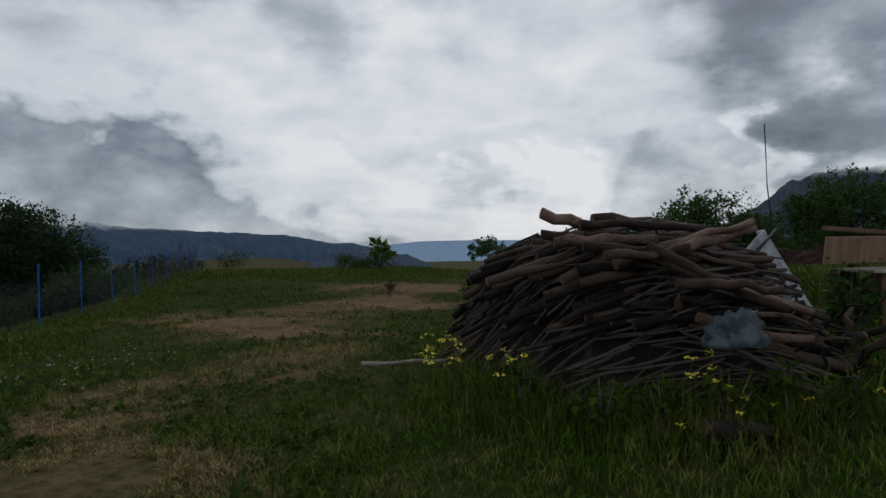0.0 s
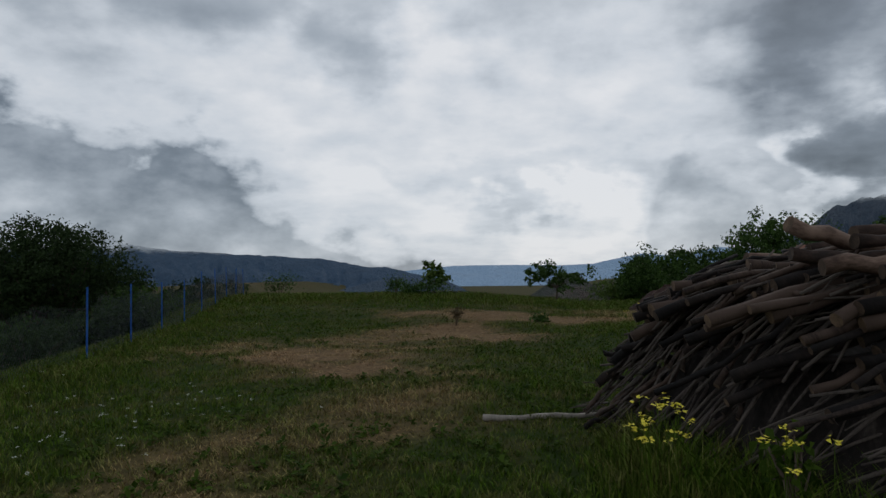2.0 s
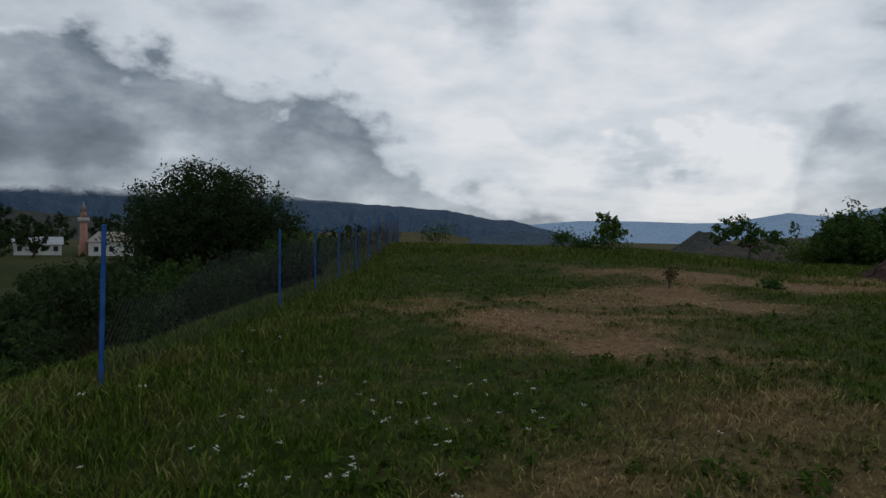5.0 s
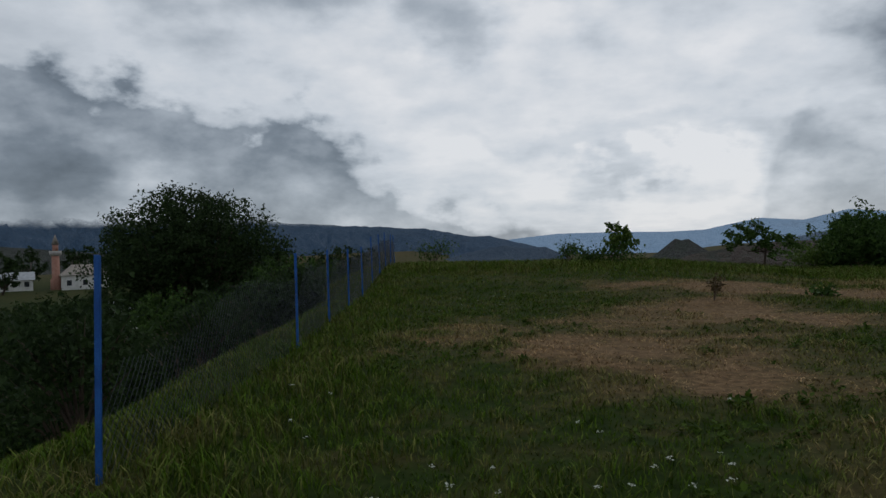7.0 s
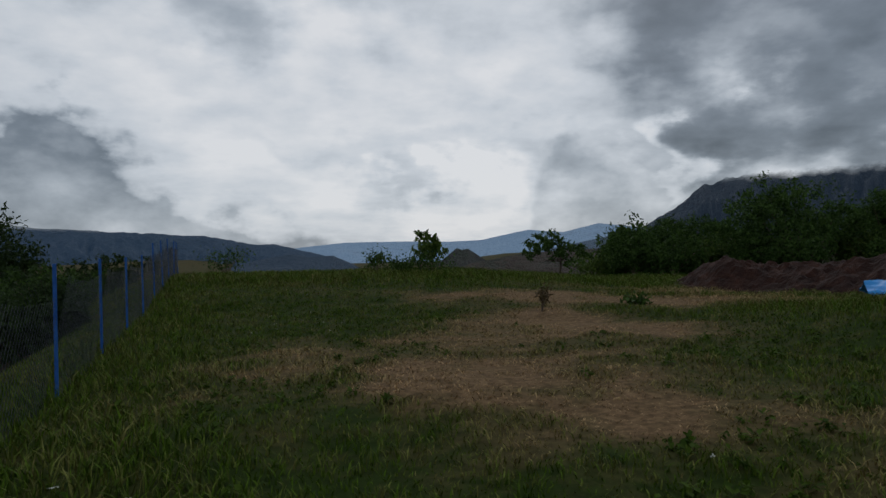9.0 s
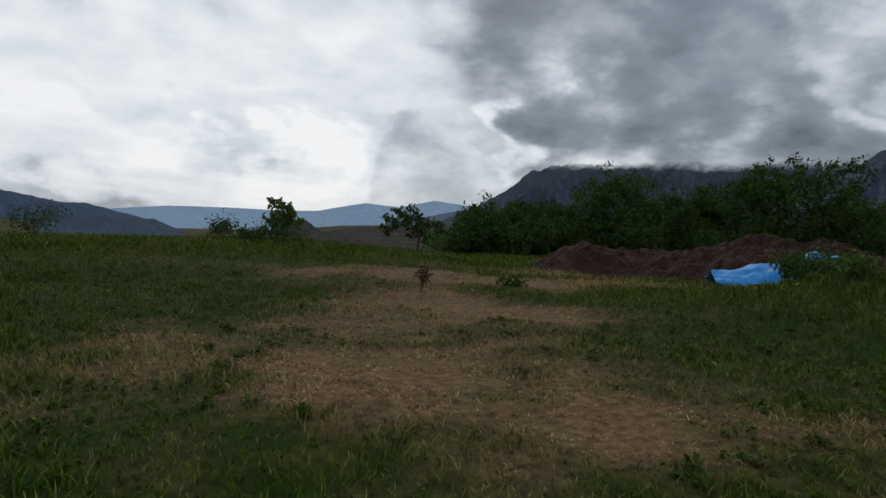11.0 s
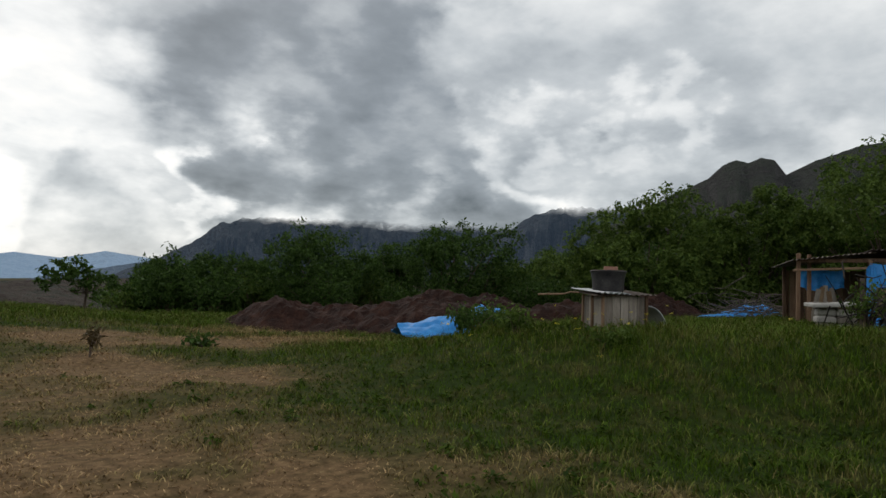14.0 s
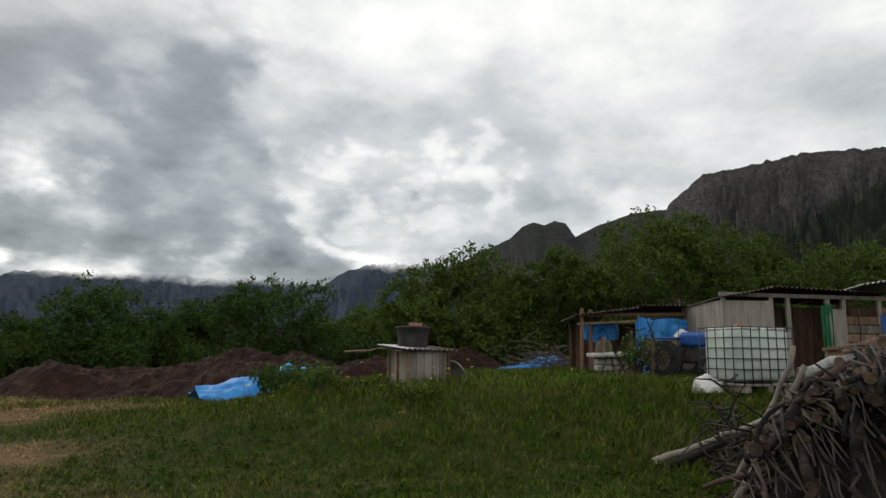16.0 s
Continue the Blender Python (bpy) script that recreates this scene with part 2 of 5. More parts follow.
GREYWOOD = surface("weathered_board", [(0.1, 0.085, 0.07), (0.22, 0.19, 0.16), (0.36, 0.32, 0.27)], 2.5, 30.0, 0.85, 0, 0.4, (4, 4, 0.5), 0.3, 0.004)
BROWNWOOD = surface("brown_board", [(0.07, 0.04, 0.025), (0.17, 0.1, 0.06), (0.27, 0.175, 0.11)], 2.5, 30.0, 0.8, 0, 0.4, (4, 4, 0.5), 0.3, 0.004)
CHIPBOARD = surface("chipboard", [(0.15, 0.095, 0.055), (0.25, 0.17, 0.1), (0.33, 0.235, 0.15)], 2.0, 50.0, 0.85, 0, 0.2)
BLUETARP = surface("blue_tarpaulin", [(0.01, 0.15, 0.42), (0.02, 0.24, 0.62), (0.06, 0.34, 0.74)], 3.0, 30.0, 0.45, 0, 0.25, (1, 1, 1), 0.1, 0.01)
BLUEPAINT = surface("blue_paint", [(0.01, 0.045, 0.17), (0.012, 0.075, 0.28), (0.025, 0.12, 0.38)], 6.0, 60.0, 0.5, 0.1, 0.1, (1, 1, 1), 0.1, 0.002)
WIRE = surface("galvanised_wire", [(0.022, 0.027, 0.034), (0.045, 0.053, 0.064), (0.08, 0.092, 0.105)], 3.0, 30.0, 0.5, 0.5, 0.0)
RUSTY = surface("rusted_sheet", [(0.03, 0.022, 0.018), (0.085, 0.06, 0.045), (0.2, 0.17, 0.15)], 3.0, 25.0, 0.75, 0.2, 0.3, (1, 1, 1), 0.2, 0.004)
TIN = surface("grey_corrugated_sheet", [(0.25, 0.26, 0.27), (0.4, 0.41, 0.42), (0.52, 0.53, 0.54)], 2.0, 25.0, 0.5, 0.4, 0.1, (1, 1, 1), 0.1, 0.003)
DARKMETAL = surface("dark_drum_steel", [(0.018, 0.018, 0.02), (0.05, 0.048, 0.048), (0.1, 0.09, 0.085)], 4.0, 30.0, 0.6, 0.4, 0.2)
CONCRETE = surface("pale_concrete", [(0.26, 0.24, 0.22), (0.38, 0.36, 0.33), (0.5, 0.48, 0.45)], 2.0, 30.0, 0.9, 0, 0.3)
WHITEWASH = surface("white_render", [(0.5, 0.49, 0.46), (0.64, 0.63, 0.6), (0.74, 0.73, 0.7)], 1.0, 20.0, 0.85, 0, 0.1)
WHITEPLASTIC = surface("white_sacking", [(0.5, 0.49, 0.46), (0.66, 0.65, 0.62), (0.8, 0.79, 0.77)], 3.0, 30.0, 0.6, 0, 0.4, (1, 1, 1), 0.1, 0.02)
TANK = surface("milky_tank_plastic", [(0.42, 0.5, 0.45), (0.55, 0.62, 0.56), (0.7, 0.74, 0.69)], 1.5, 12.0, 0.4, 0, 0.05)
RUBBER = surface("black_rubber", [(0.008, 0.008, 0.008), (0.02, 0.02, 0.02), (0.04, 0.038, 0.035)], 6.0, 40.0, 0.8, 0, 0.3)
BLACKTARP = surface("dull_bag_plastic", [(0.02, 0.03, 0.036), (0.05, 0.065, 0.075), (0.1, 0.125, 0.14)], 5.0, 30.0, 0.35, 0, 0.5, (1, 1, 1), 0.1, 0.02)
BRICKRED = surface("minaret_brick", [(0.2, 0.09, 0.06), (0.3, 0.14, 0.1), (0.36, 0.2, 0.15)], 2.0, 20.0, 0.85, 0, 0.2)
ROOFTILE = surface("faded_roof", [(0.16, 0.14, 0.12), (0.24, 0.21, 0.18), (0.32, 0.28, 0.24)], 2.0, 20.0, 0.85, 0, 0.2)
DARKGLASS = surface("dark_window", [(0.015, 0.017, 0.02), (0.025, 0.028, 0.032), (0.04, 0.045, 0.05)], 2.0, 10.0, 0.15, 0, 0.0)
MANURE = surface("red_brown_manure", [(0.01, 0.0035, 0.002), (0.026, 0.009, 0.005), (0.07, 0.028, 0.017)], 2.2, 14.0, 0.95, 0, 1.0, (1, 1, 1), 0.05, 0.09)
GRASS_GROUND = grass_material("turf", ((0.010, 0.020, 0.002), (0.026, 0.045, 0.005)), ((0.06, 0.036, 0.016), (0.23, 0.145, 0.075)), False)
GRASS_BLADE = grass_material("grass_blade", ((0.021, 0.046, 0.003), (0.086, 0.148, 0.010)), ((0.13, 0.074, 0.03), (0.52, 0.35, 0.185)), True)
LEAF = leaf_material("walnut_leaf", (0.018, 0.04, 0.009), (0.07, 0.125, 0.026))
LEAF_BRIGHT = leaf_material("fresh_leaf", (0.034, 0.068, 0.012), (0.12, 0.175, 0.035))
LEAF_DARK = leaf_material("deep_leaf", (0.012, 0.024, 0.008), (0.042, 0.07, 0.022))
WEED_LEAF = leaf_material("weed_leaf", (0.018, 0.04, 0.004), (0.07, 0.115, 0.012), 0.8)
PETAL_WHITE = surface("white_petal", [(0.3, 0.31, 0.24), (0.42, 0.43, 0.36), (0.55, 0.55, 0.48)], 5.0, 20.0, 0.7, 0, 0)
PETAL_YELLOW = surface("yellow_petal", [(0.5, 0.42, 0.02), (0.65, 0.55, 0.03), (0.75, 0.65, 0.06)], 5.0, 20.0, 0.7, 0, 0)

# ---- mesh helpers ----


def part(name, bm, material, parent=None, label=""):
    """Links a bmesh as one mesh object, under a thing or a part."""
    me = bpy.data.meshes.new(name)
    bm.to_mesh(me)
    bm.free()
    for m in material if isinstance(material, (list, tuple)) else [material]:
        me.materials.append(m)
    ob = new(name, me)
    if parent is not None:
        ob.parent = parent
    return tagged(ob, label)


def arrays(name, verts, faces, material, parent=None, smooth=False, **layers):
    """A mesh from numpy vertices and equal-sided faces, with float layers per vertex."""
    me = bpy.data.meshes.new(name)
    n, k = faces.shape
    me.vertices.add(len(verts))
    me.vertices.foreach_set("co", np.ascontiguousarray(verts, dtype=np.float32).ravel())
    me.loops.add(n * k)
    me.loops.foreach_set("vertex_index", faces.astype(np.int32).ravel())
    me.polygons.add(n)
    me.polygons.foreach_set("loop_start", np.arange(0, n * k, k, dtype=np.int32))
    me.polygons.foreach_set("use_smooth", np.full(n, smooth))
    for key, values in layers.items():
        me.attributes.new(key, "FLOAT", "POINT").data.foreach_set("value", values.astype(np.float32))
    me.materials.append(material)
    me.update(calc_edges=True)
    ob = new(name, me)
    if parent is not None:
        ob.parent = parent
    return ob


def thing(name, m, label, category, group="", kind=""):
    ob = new(name)
    ob.matrix_world = m
    ob.empty_display_size = 0.2
    return tagged(ob, label, category, group, kind)


def box(bm, size, at=(0, 0, 0), rot=(0, 0, 0), bevel=0.0, slot=0):
    r = bmesh.ops.create_cube(bm, size=1.0)
    vs = r["verts"]
    bmesh.ops.scale(bm, vec=size, verts=vs)
    if bevel:
        es = list({e for v in vs for e in v.link_edges})
        vs = list({v for f in bmesh.ops.bevel(bm, geom=es, offset=bevel, segments=1, affect="EDGES")["faces"] for v in f.verts} | {v for v in vs if v.is_valid})
    bmesh.ops.transform(bm, matrix=pose(*at, *rot), verts=vs)
    if slot:
        for f in {f for v in vs for f in v.link_faces}:
            f.material_index = slot
    return vs


def tube(bm, points, radii, sides=8, caps=True, cap_slot=0):
    """A tapered limb along points."""
    rings = []
    pts = [Vector(p) for p in points]
    for i, p in enumerate(pts):
        d = (pts[min(i + 1, len(pts) - 1)] - pts[max(i - 1, 0)]).normalized()
        q = d.to_track_quat("Z", "Y")
        r = radii[i] if hasattr(radii, "__len__") else radii
        rings.append([bm.verts.new(p + q @ Vector((math.cos(a) * r, math.sin(a) * r, 0)))
                      for a in (2 * math.pi * k / sides for k in range(sides))])
    for a, b in zip(rings, rings[1:]):
        for k in range(sides):
            f = bm.faces.new((a[k], a[(k + 1) % sides], b[(k + 1) % sides], b[k]))
            f.smooth = True
    if caps:
        for ring, flip in ((rings[0], True), (rings[-1], False)):
            f = bm.faces.new(ring[::-1] if flip else ring)
            f.material_index = cap_slot


def smooth(a, lo, hi):
    u = np.clip((a - lo) / (hi - lo), 0, 1)
    return u * u * (3 - 2 * u)


def value_noise(x, y, seed=0):
    """Smooth noise in -1..1 on arrays."""
    rng = np.random.RandomState(seed)
    tab = rng.rand(256, 256) * 2 - 1
    xi, yi = np.floor(x).astype(int), np.floor(y).astype(int)
    u, v = x - xi, y - yi
    u, v = u * u * (3 - 2 * u), v * v * (3 - 2 * v)
    g = lambda i, j: tab[(xi + i) % 256, (yi + j) % 256]
    return (g(0, 0) * (1 - u) + g(1, 0) * u) * (1 - v) + (g(0, 1) * (1 - u) + g(1, 1) * u) * v


def layered(x, y, octaves=4, seed=0, gain=0.5):
    s, a = 0, 1.0
    for o in range(octaves):
        s = s + a * value_noise(x * 2 ** o, y * 2 ** o, seed + o)
        a *= gain
    return s

# ---- the ground ----
FENCE_A, FENCE_SLOPE = (-7.86, 8.96), -0.222   # a point of the fence line, and its lean to the left per metre ahead


def fence_x(y):
    return FENCE_A[0] + (y - FENCE_A[1]) * FENCE_SLOPE


def ground_z(x, y):
    """Height of the ground: meadow, knoll on the east side, rise to the north, slope below the fence, valley beyond."""
    x, y = np.asarray(x, float), np.asarray(y, float)
    lo = 2.5 - 2.5 * smooth(y, 8, 13)
    z = 0.86 * smooth(x - lo, 0.0, 5.0) * smooth(-y, -21.5, -15.5)
    z = z + 0.62 * smooth(y, 20, 33) * (1 - 0.95 * smooth(x, -3.5, 6))
    d = fence_x(y) - x
    z = z - 3.2 * smooth(d, 0.2, 7.0) - 3.0 * smooth(d, 7, 60) - 25 * smooth(d, 150, 900)
    r = np.hypot(x, y)
    z = z - 5.0 * smooth(y, 36, 75) * (1 - smooth(d, 12, 50)) - 45 * smooth(y, 75, 700) * smooth(-x, -900, -400) * (1 - smooth(d, 20, 80))
    z = z + 0.05 * layered(x * 0.5, y * 0.5, 3, 3) * smooth(-r, -90, -60) + 0.3 * layered(x * 0.03, y * 0.03, 3, 9) * smooth(r, 40, 120)
    return z


def gz(x, y):
    return float(ground_z(x, y))


# straw-coloured trodden patches: centre, half lengths, turn in degrees, strength
DRY = [(0.2, 24.2, 5.0, 1.5, -20, 0.95), (-2.4, 19.0, 2.4, 3.6, -10, 0.65), (-4.0, 14.6, 1.5, 2.0, -15, 0.9), (-2.6, 12.6, 1.0, 1.6, 0, 0.5), (-3.0, 9.0, 0.9, 2.4, 12, 0.42),
       (-2.4, 5.0, 1.0, 2.6, 18, 0.36), (-1.6, 2.6, 1.6, 1.4, 0, 0.32), (0.3, 3.2, 2.6, 0.7, 0, 0.34), (4.5, 26.5, 3.0, 1.0, -20, 0.6), (-6.5, 16.5, 1.0, 1.4, 0, 0.35), (-7.6, 14.0, 0.8, 1.4, 0, 0.25)]


def dryness(x, y):
    s = np.zeros_like(np.asarray(x, float))
    wx, wy = 1.0 * layered(x * 0.55, y * 0.55, 3, 61, 0.6), 1.0 * layered(x * 0.55, y * 0.55, 3, 67, 0.6)
    x, y = x + wx, y + wy
    for cx, cy, a, b, turn, k in DRY:
        c, n = math.cos(radians(turn)), math.sin(radians(turn))
        u, v = (x - cx) * c + (y - cy) * n, -(x - cx) * n + (y - cy) * c
        s = np.maximum(s, k * np.exp(-((u / a) ** 2 + (v / b) ** 2) ** 1.5))
    return np.clip(1.75 * s * (0.8 + 0.6 * layered(x * 0.9, y * 0.9, 3, 21)) + 0.05 + 0.16 * np.clip(layered(x * 0.35, y * 0.35, 3, 52), 0, 1) * (1 - smooth(x, 0, 3)), 0, 1)


def make_ground():
    near = np.arange(-40, 60.01, 0.4)
    far = np.array([62, 66, 72, 80, 90, 105, 125, 150, 185, 230, 300, 400, 550, 750, 1000, 1400, 2000, 3000, 4600])
    ax = np.concatenate([-far[::-1] + 22, near, far])
    X, Y = np.meshgrid(ax, ax + 5, indexing="ij")
    V = np.stack([X, Y, ground_z(X, Y)], -1).reshape(-1, 3)
    n = len(ax)
    i = np.arange(n * n).reshape(n, n)
    F = np.stack([i[:-1, :-1], i[1:, :-1], i[1:, 1:], i[:-1, 1:]], -1).reshape(-1, 4)
    far_dry = 0.25 * smooth(np.hypot(V[:, 0], V[:, 1]), 120, 400)
    g = arrays("ground", V, F, GRASS_GROUND, smooth=True, dry=dryness(V[:, 0], V[:, 1]) + far_dry)
    tagged(g, "uneven green meadow with straw-coloured dry patches", "ground", kind="structure")


make_ground()

# ---- mountains and far hills ----


def ridge(name, label, material, dist, crest, base=-60.0, depth=0.35, rough=0.05, seed=1, cols=260, rows=36):
    """A range round the place: crest heights (azimuth, elevation in degrees) at a distance, with gullied slopes."""
    az = np.radians(np.linspace(crest[0][0], crest[-1][0], cols))
    el = np.interp(np.degrees(az), *zip(*sorted(crest)))
    top = 1.5 + dist * np.tan(np.radians(el))
    s = np.linspace(-0.5, 1, rows)[None, :]
    A = az[:, None] + 0 * s
    fall = np.abs(s) ** 0.8 * np.where(s < 0, 1.0, 1.0)
    R = dist * (1 - depth * s) + 0 * A
    Zc = top[:, None] * (1 - fall) + base * fall
    amp = rough * np.maximum(top[:, None] - base, 30)
    arc = A * 57.3
    g = layered(arc * 0.55 + 1.2 * value_noise(arc * 0.3, s * 5, seed + 3), s * 6 + 7, 5, seed, 0.6)
    Zc = Zc + amp * (np.abs(g) * -1.3 + 0.3) * np.minimum(1, 0.04 + np.abs(s) * 4) + amp * 0.04 * layered(arc * 2.3, s * 6, 3, seed + 9)
    V = np.stack([-5 - np.sin(A) * R, 7 + np.cos(A) * R, Zc], -1).reshape(-1, 3)
    i = np.arange(cols * rows).reshape(cols, rows)
    F = np.stack([i[:-1, :-1], i[:-1, 1:], i[1:, 1:], i[1:, :-1]], -1).reshape(-1, 4)
    ob = arrays(name, V, F, material, smooth=True)
    return tagged(ob, label, "mountain", kind="structure")


# air haze on these ranges is painted: bluish base colours plus blue emission
M_FAR = mountain_material("far_hazed_range", (0.07, 0.11, 0.16), (0.16, 0.2, 0.25), (0.22, 0.34, 0.50), 0.5, 0.4, None, 60, 0.004)
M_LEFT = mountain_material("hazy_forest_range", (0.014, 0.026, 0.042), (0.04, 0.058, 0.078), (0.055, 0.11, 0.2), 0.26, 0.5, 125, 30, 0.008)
M_MID = mountain_material("hazed_mid_range", (0.03, 0.045, 0.06), (0.08, 0.095, 0.11), (0.10, 0.16, 0.25), 0.32, 0.4, None, 60, 0.008)
M_LOW = mountain_material("low_hazed_hill", (0.014, 0.024, 0.036), (0.04, 0.055, 0.072), (0.055, 0.1, 0.17), 0.24, 0.5, None, 60, 0.01)
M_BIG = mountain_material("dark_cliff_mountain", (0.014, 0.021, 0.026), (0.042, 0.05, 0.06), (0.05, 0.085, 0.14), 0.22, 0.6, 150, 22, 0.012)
# nearer hills carry thin haze as a faint grey-blue emission
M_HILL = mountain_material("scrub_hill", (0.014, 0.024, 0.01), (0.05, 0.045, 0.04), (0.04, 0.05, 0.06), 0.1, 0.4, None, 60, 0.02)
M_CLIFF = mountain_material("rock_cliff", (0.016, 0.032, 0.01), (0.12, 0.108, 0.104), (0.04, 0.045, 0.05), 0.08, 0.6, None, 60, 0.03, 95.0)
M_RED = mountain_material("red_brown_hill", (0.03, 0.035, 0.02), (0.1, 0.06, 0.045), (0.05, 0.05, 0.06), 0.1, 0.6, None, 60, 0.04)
ridge("mountain_far", "far mountain range across the valley, painted pale blue with haze", M_FAR, 4200, [(12, 0.2), (6, 0.7), (2, 1.1), (-3, 1.1), (-7, 1.0), (-10, 1.1), (-14, 1.9), (-17, 1.6), (-20, 2.3), (-24, 1.8), (-30, 1.7)], -150, 0.3, 0.04, 5)
ridge("mountain_left", "forested range painted dark blue with haze, its top in cloud", M_LEFT, 2600, [(62, 4.5), (48, 4.0), (40, 3.8), (30, 3.3), (25, 2.6), (18, 2.2), (13, 1.85), (9.5, 1.1), (7.8, 1.1), (6, 0.6), (4, 0.1), (1.5, -1.0)], -120, 0.35, 0.16, 2)
ridge("hill_small", "low hill before the range, painted blue with haze", M_LOW, 1700, [(13, -1.2), (9, -0.2), (6.5, 0.2), (5, -0.1), (3, 0.0), (1.5, -0.7), (0, -1.6)], -90, 0.3, 0.06, 3)
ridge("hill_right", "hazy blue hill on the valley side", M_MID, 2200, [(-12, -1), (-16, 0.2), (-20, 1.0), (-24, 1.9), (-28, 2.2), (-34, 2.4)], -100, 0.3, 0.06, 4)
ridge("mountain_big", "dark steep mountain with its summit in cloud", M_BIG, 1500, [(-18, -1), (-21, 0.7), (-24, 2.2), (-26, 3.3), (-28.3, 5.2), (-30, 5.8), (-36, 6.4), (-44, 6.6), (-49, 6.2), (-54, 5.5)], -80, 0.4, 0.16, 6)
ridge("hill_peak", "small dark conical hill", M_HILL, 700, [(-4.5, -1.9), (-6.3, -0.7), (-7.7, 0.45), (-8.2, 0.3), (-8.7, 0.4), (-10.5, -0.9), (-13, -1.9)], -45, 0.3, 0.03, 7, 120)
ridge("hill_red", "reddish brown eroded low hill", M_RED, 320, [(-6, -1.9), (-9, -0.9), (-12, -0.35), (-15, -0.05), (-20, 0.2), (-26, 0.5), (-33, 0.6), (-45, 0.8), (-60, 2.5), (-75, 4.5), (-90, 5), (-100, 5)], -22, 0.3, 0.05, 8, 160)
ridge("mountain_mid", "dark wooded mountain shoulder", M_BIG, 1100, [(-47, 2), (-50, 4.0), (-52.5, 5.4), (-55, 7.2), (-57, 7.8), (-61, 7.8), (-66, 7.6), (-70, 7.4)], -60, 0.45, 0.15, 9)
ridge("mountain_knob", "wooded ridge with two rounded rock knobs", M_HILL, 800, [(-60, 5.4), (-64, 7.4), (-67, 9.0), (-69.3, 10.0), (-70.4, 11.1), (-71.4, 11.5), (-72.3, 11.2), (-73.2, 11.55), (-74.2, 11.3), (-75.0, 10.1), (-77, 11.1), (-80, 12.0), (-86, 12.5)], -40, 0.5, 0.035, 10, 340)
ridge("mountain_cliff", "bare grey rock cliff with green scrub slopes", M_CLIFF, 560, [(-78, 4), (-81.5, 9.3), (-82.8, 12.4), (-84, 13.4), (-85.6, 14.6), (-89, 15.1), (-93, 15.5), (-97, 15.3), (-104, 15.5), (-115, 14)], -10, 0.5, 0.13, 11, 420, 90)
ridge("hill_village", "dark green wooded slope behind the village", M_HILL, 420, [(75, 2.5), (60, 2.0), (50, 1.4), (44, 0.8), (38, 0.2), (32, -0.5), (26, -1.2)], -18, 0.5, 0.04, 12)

# ---- trees and shrubs ----


def leaf_cards(centres, normals, length, width, rng):
    """Bent leaf blades: two quads folded along the midrib, as arrays."""
    n = len(centres)
    d = rng.normal(size=(n, 3))
    d[:, 2] -= 0.35
    d /= np.linalg.norm(d, axis=1)[:, None]
    s = np.cross(d, normals + 0.6 * rng.normal(size=(n, 3)))
    s /= np.linalg.norm(s, axis=1)[:, None] + 1e-9
    u = np.cross(s, d)
    L = (length * (0.6 + 0.8 * rng.rand(n)))[:, None]
    W = (width * (0.7 + 0.6 * rng.rand(n)))[:, None]
    a, tip = centres, centres + d * L - u * L * 0.12
    m1, m2 = centres + d * L * 0.45 + s * W + u * W * 0.4, centres + d * L * 0.45 - s * W + u * W * 0.4
    V = np.stack([a, m1, tip, m2], 1).reshape(-1, 3)
    i = np.arange(n)[:, None] * 4
    F = np.concatenate([i + [0, 1, 2], i + [0, 2, 3]])
    return V, F


def make_tree(name, at, height, spread, label, category="tree", leaf=LEAF, leaves=5000, length=0.2, seed=1, stem=0.22, clear=0.25, lobes=26, flat=0.8, group=""):
    """A tree with a tapered forked trunk, limbs and a crown of leaf clusters with gaps."""
    rng = np.random.RandomState(seed)
    root = thing(name, pose(at[0], at[1], gz(*at) - 0.05, 0, 0, rng.rand() * 360), label, category, group)
    ch = height * (1 - clear)
    zc = height * clear + ch * 0.45
    bm = bmesh.new()
    tips = []
    for _ in range(lobes):
        v = rng.normal(size=3)
        v /= np.linalg.norm(v)
        rr = 0.55 + 0.4 * rng.rand()
        tips.append(np.array([v[0] * spread * 0.5 * rr, v[1] * spread * 0.5 * rr, zc + v[2] * ch * 0.46 * rr * flat + ch * 0.03]))
    fork = Vector((rng.normal() * 0.05 * spread, rng.normal() * 0.05 * spread, height * clear))
    tube(bm, [(0, 0, -0.2), (fork.x * 0.4, fork.y * 0.4, fork.z * 0.5), fork, fork + Vector((0, 0, ch * 0.45))], [stem * 1.3, stem, stem * 0.85, stem * 0.3], 8)
    for tp in tips:
        e = Vector(tp)
        mid = fork.lerp(e, 0.5) + Vector((0, 0, -0.06 * height)) + Vector(rng.normal(size=3) * 0.03 * spread)
        tube(bm, [fork + Vector((0, 0, ch * 0.1 * rng.rand())), mid, e], [stem * 0.45, stem * 0.25, stem * 0.06], 5, False)
    part("trunk", bm, BARK, root)
    per = leaves // lobes
    C, N = [], []
    for tp in tips:
        rad = np.array([1, 1, 0.8]) * spread * (0.14 + 0.09 * rng.rand())
        v = rng.normal(size=(per, 3))
        v /= np.linalg.norm(v, axis=1)[:, None]
        # clumps of leaflets hang together
        knots = rng.normal(size=(max(6, per // 14), 3))
        knots /= np.linalg.norm(knots, axis=1)[:, None]
        k = knots[rng.randint(len(knots), size=per)]
        p = k * (0.75 + 0.35 * rng.rand(per)[:, None]) + v * 0.16
        C.append(tp + p * rad)
        N.append(k + [0, 0, 0.7])
    V, F = leaf_cards(np.concatenate(C), np.concatenate(N), length, length * 0.3, rng)
    arrays("crown", V, F, leaf, root)
    return root


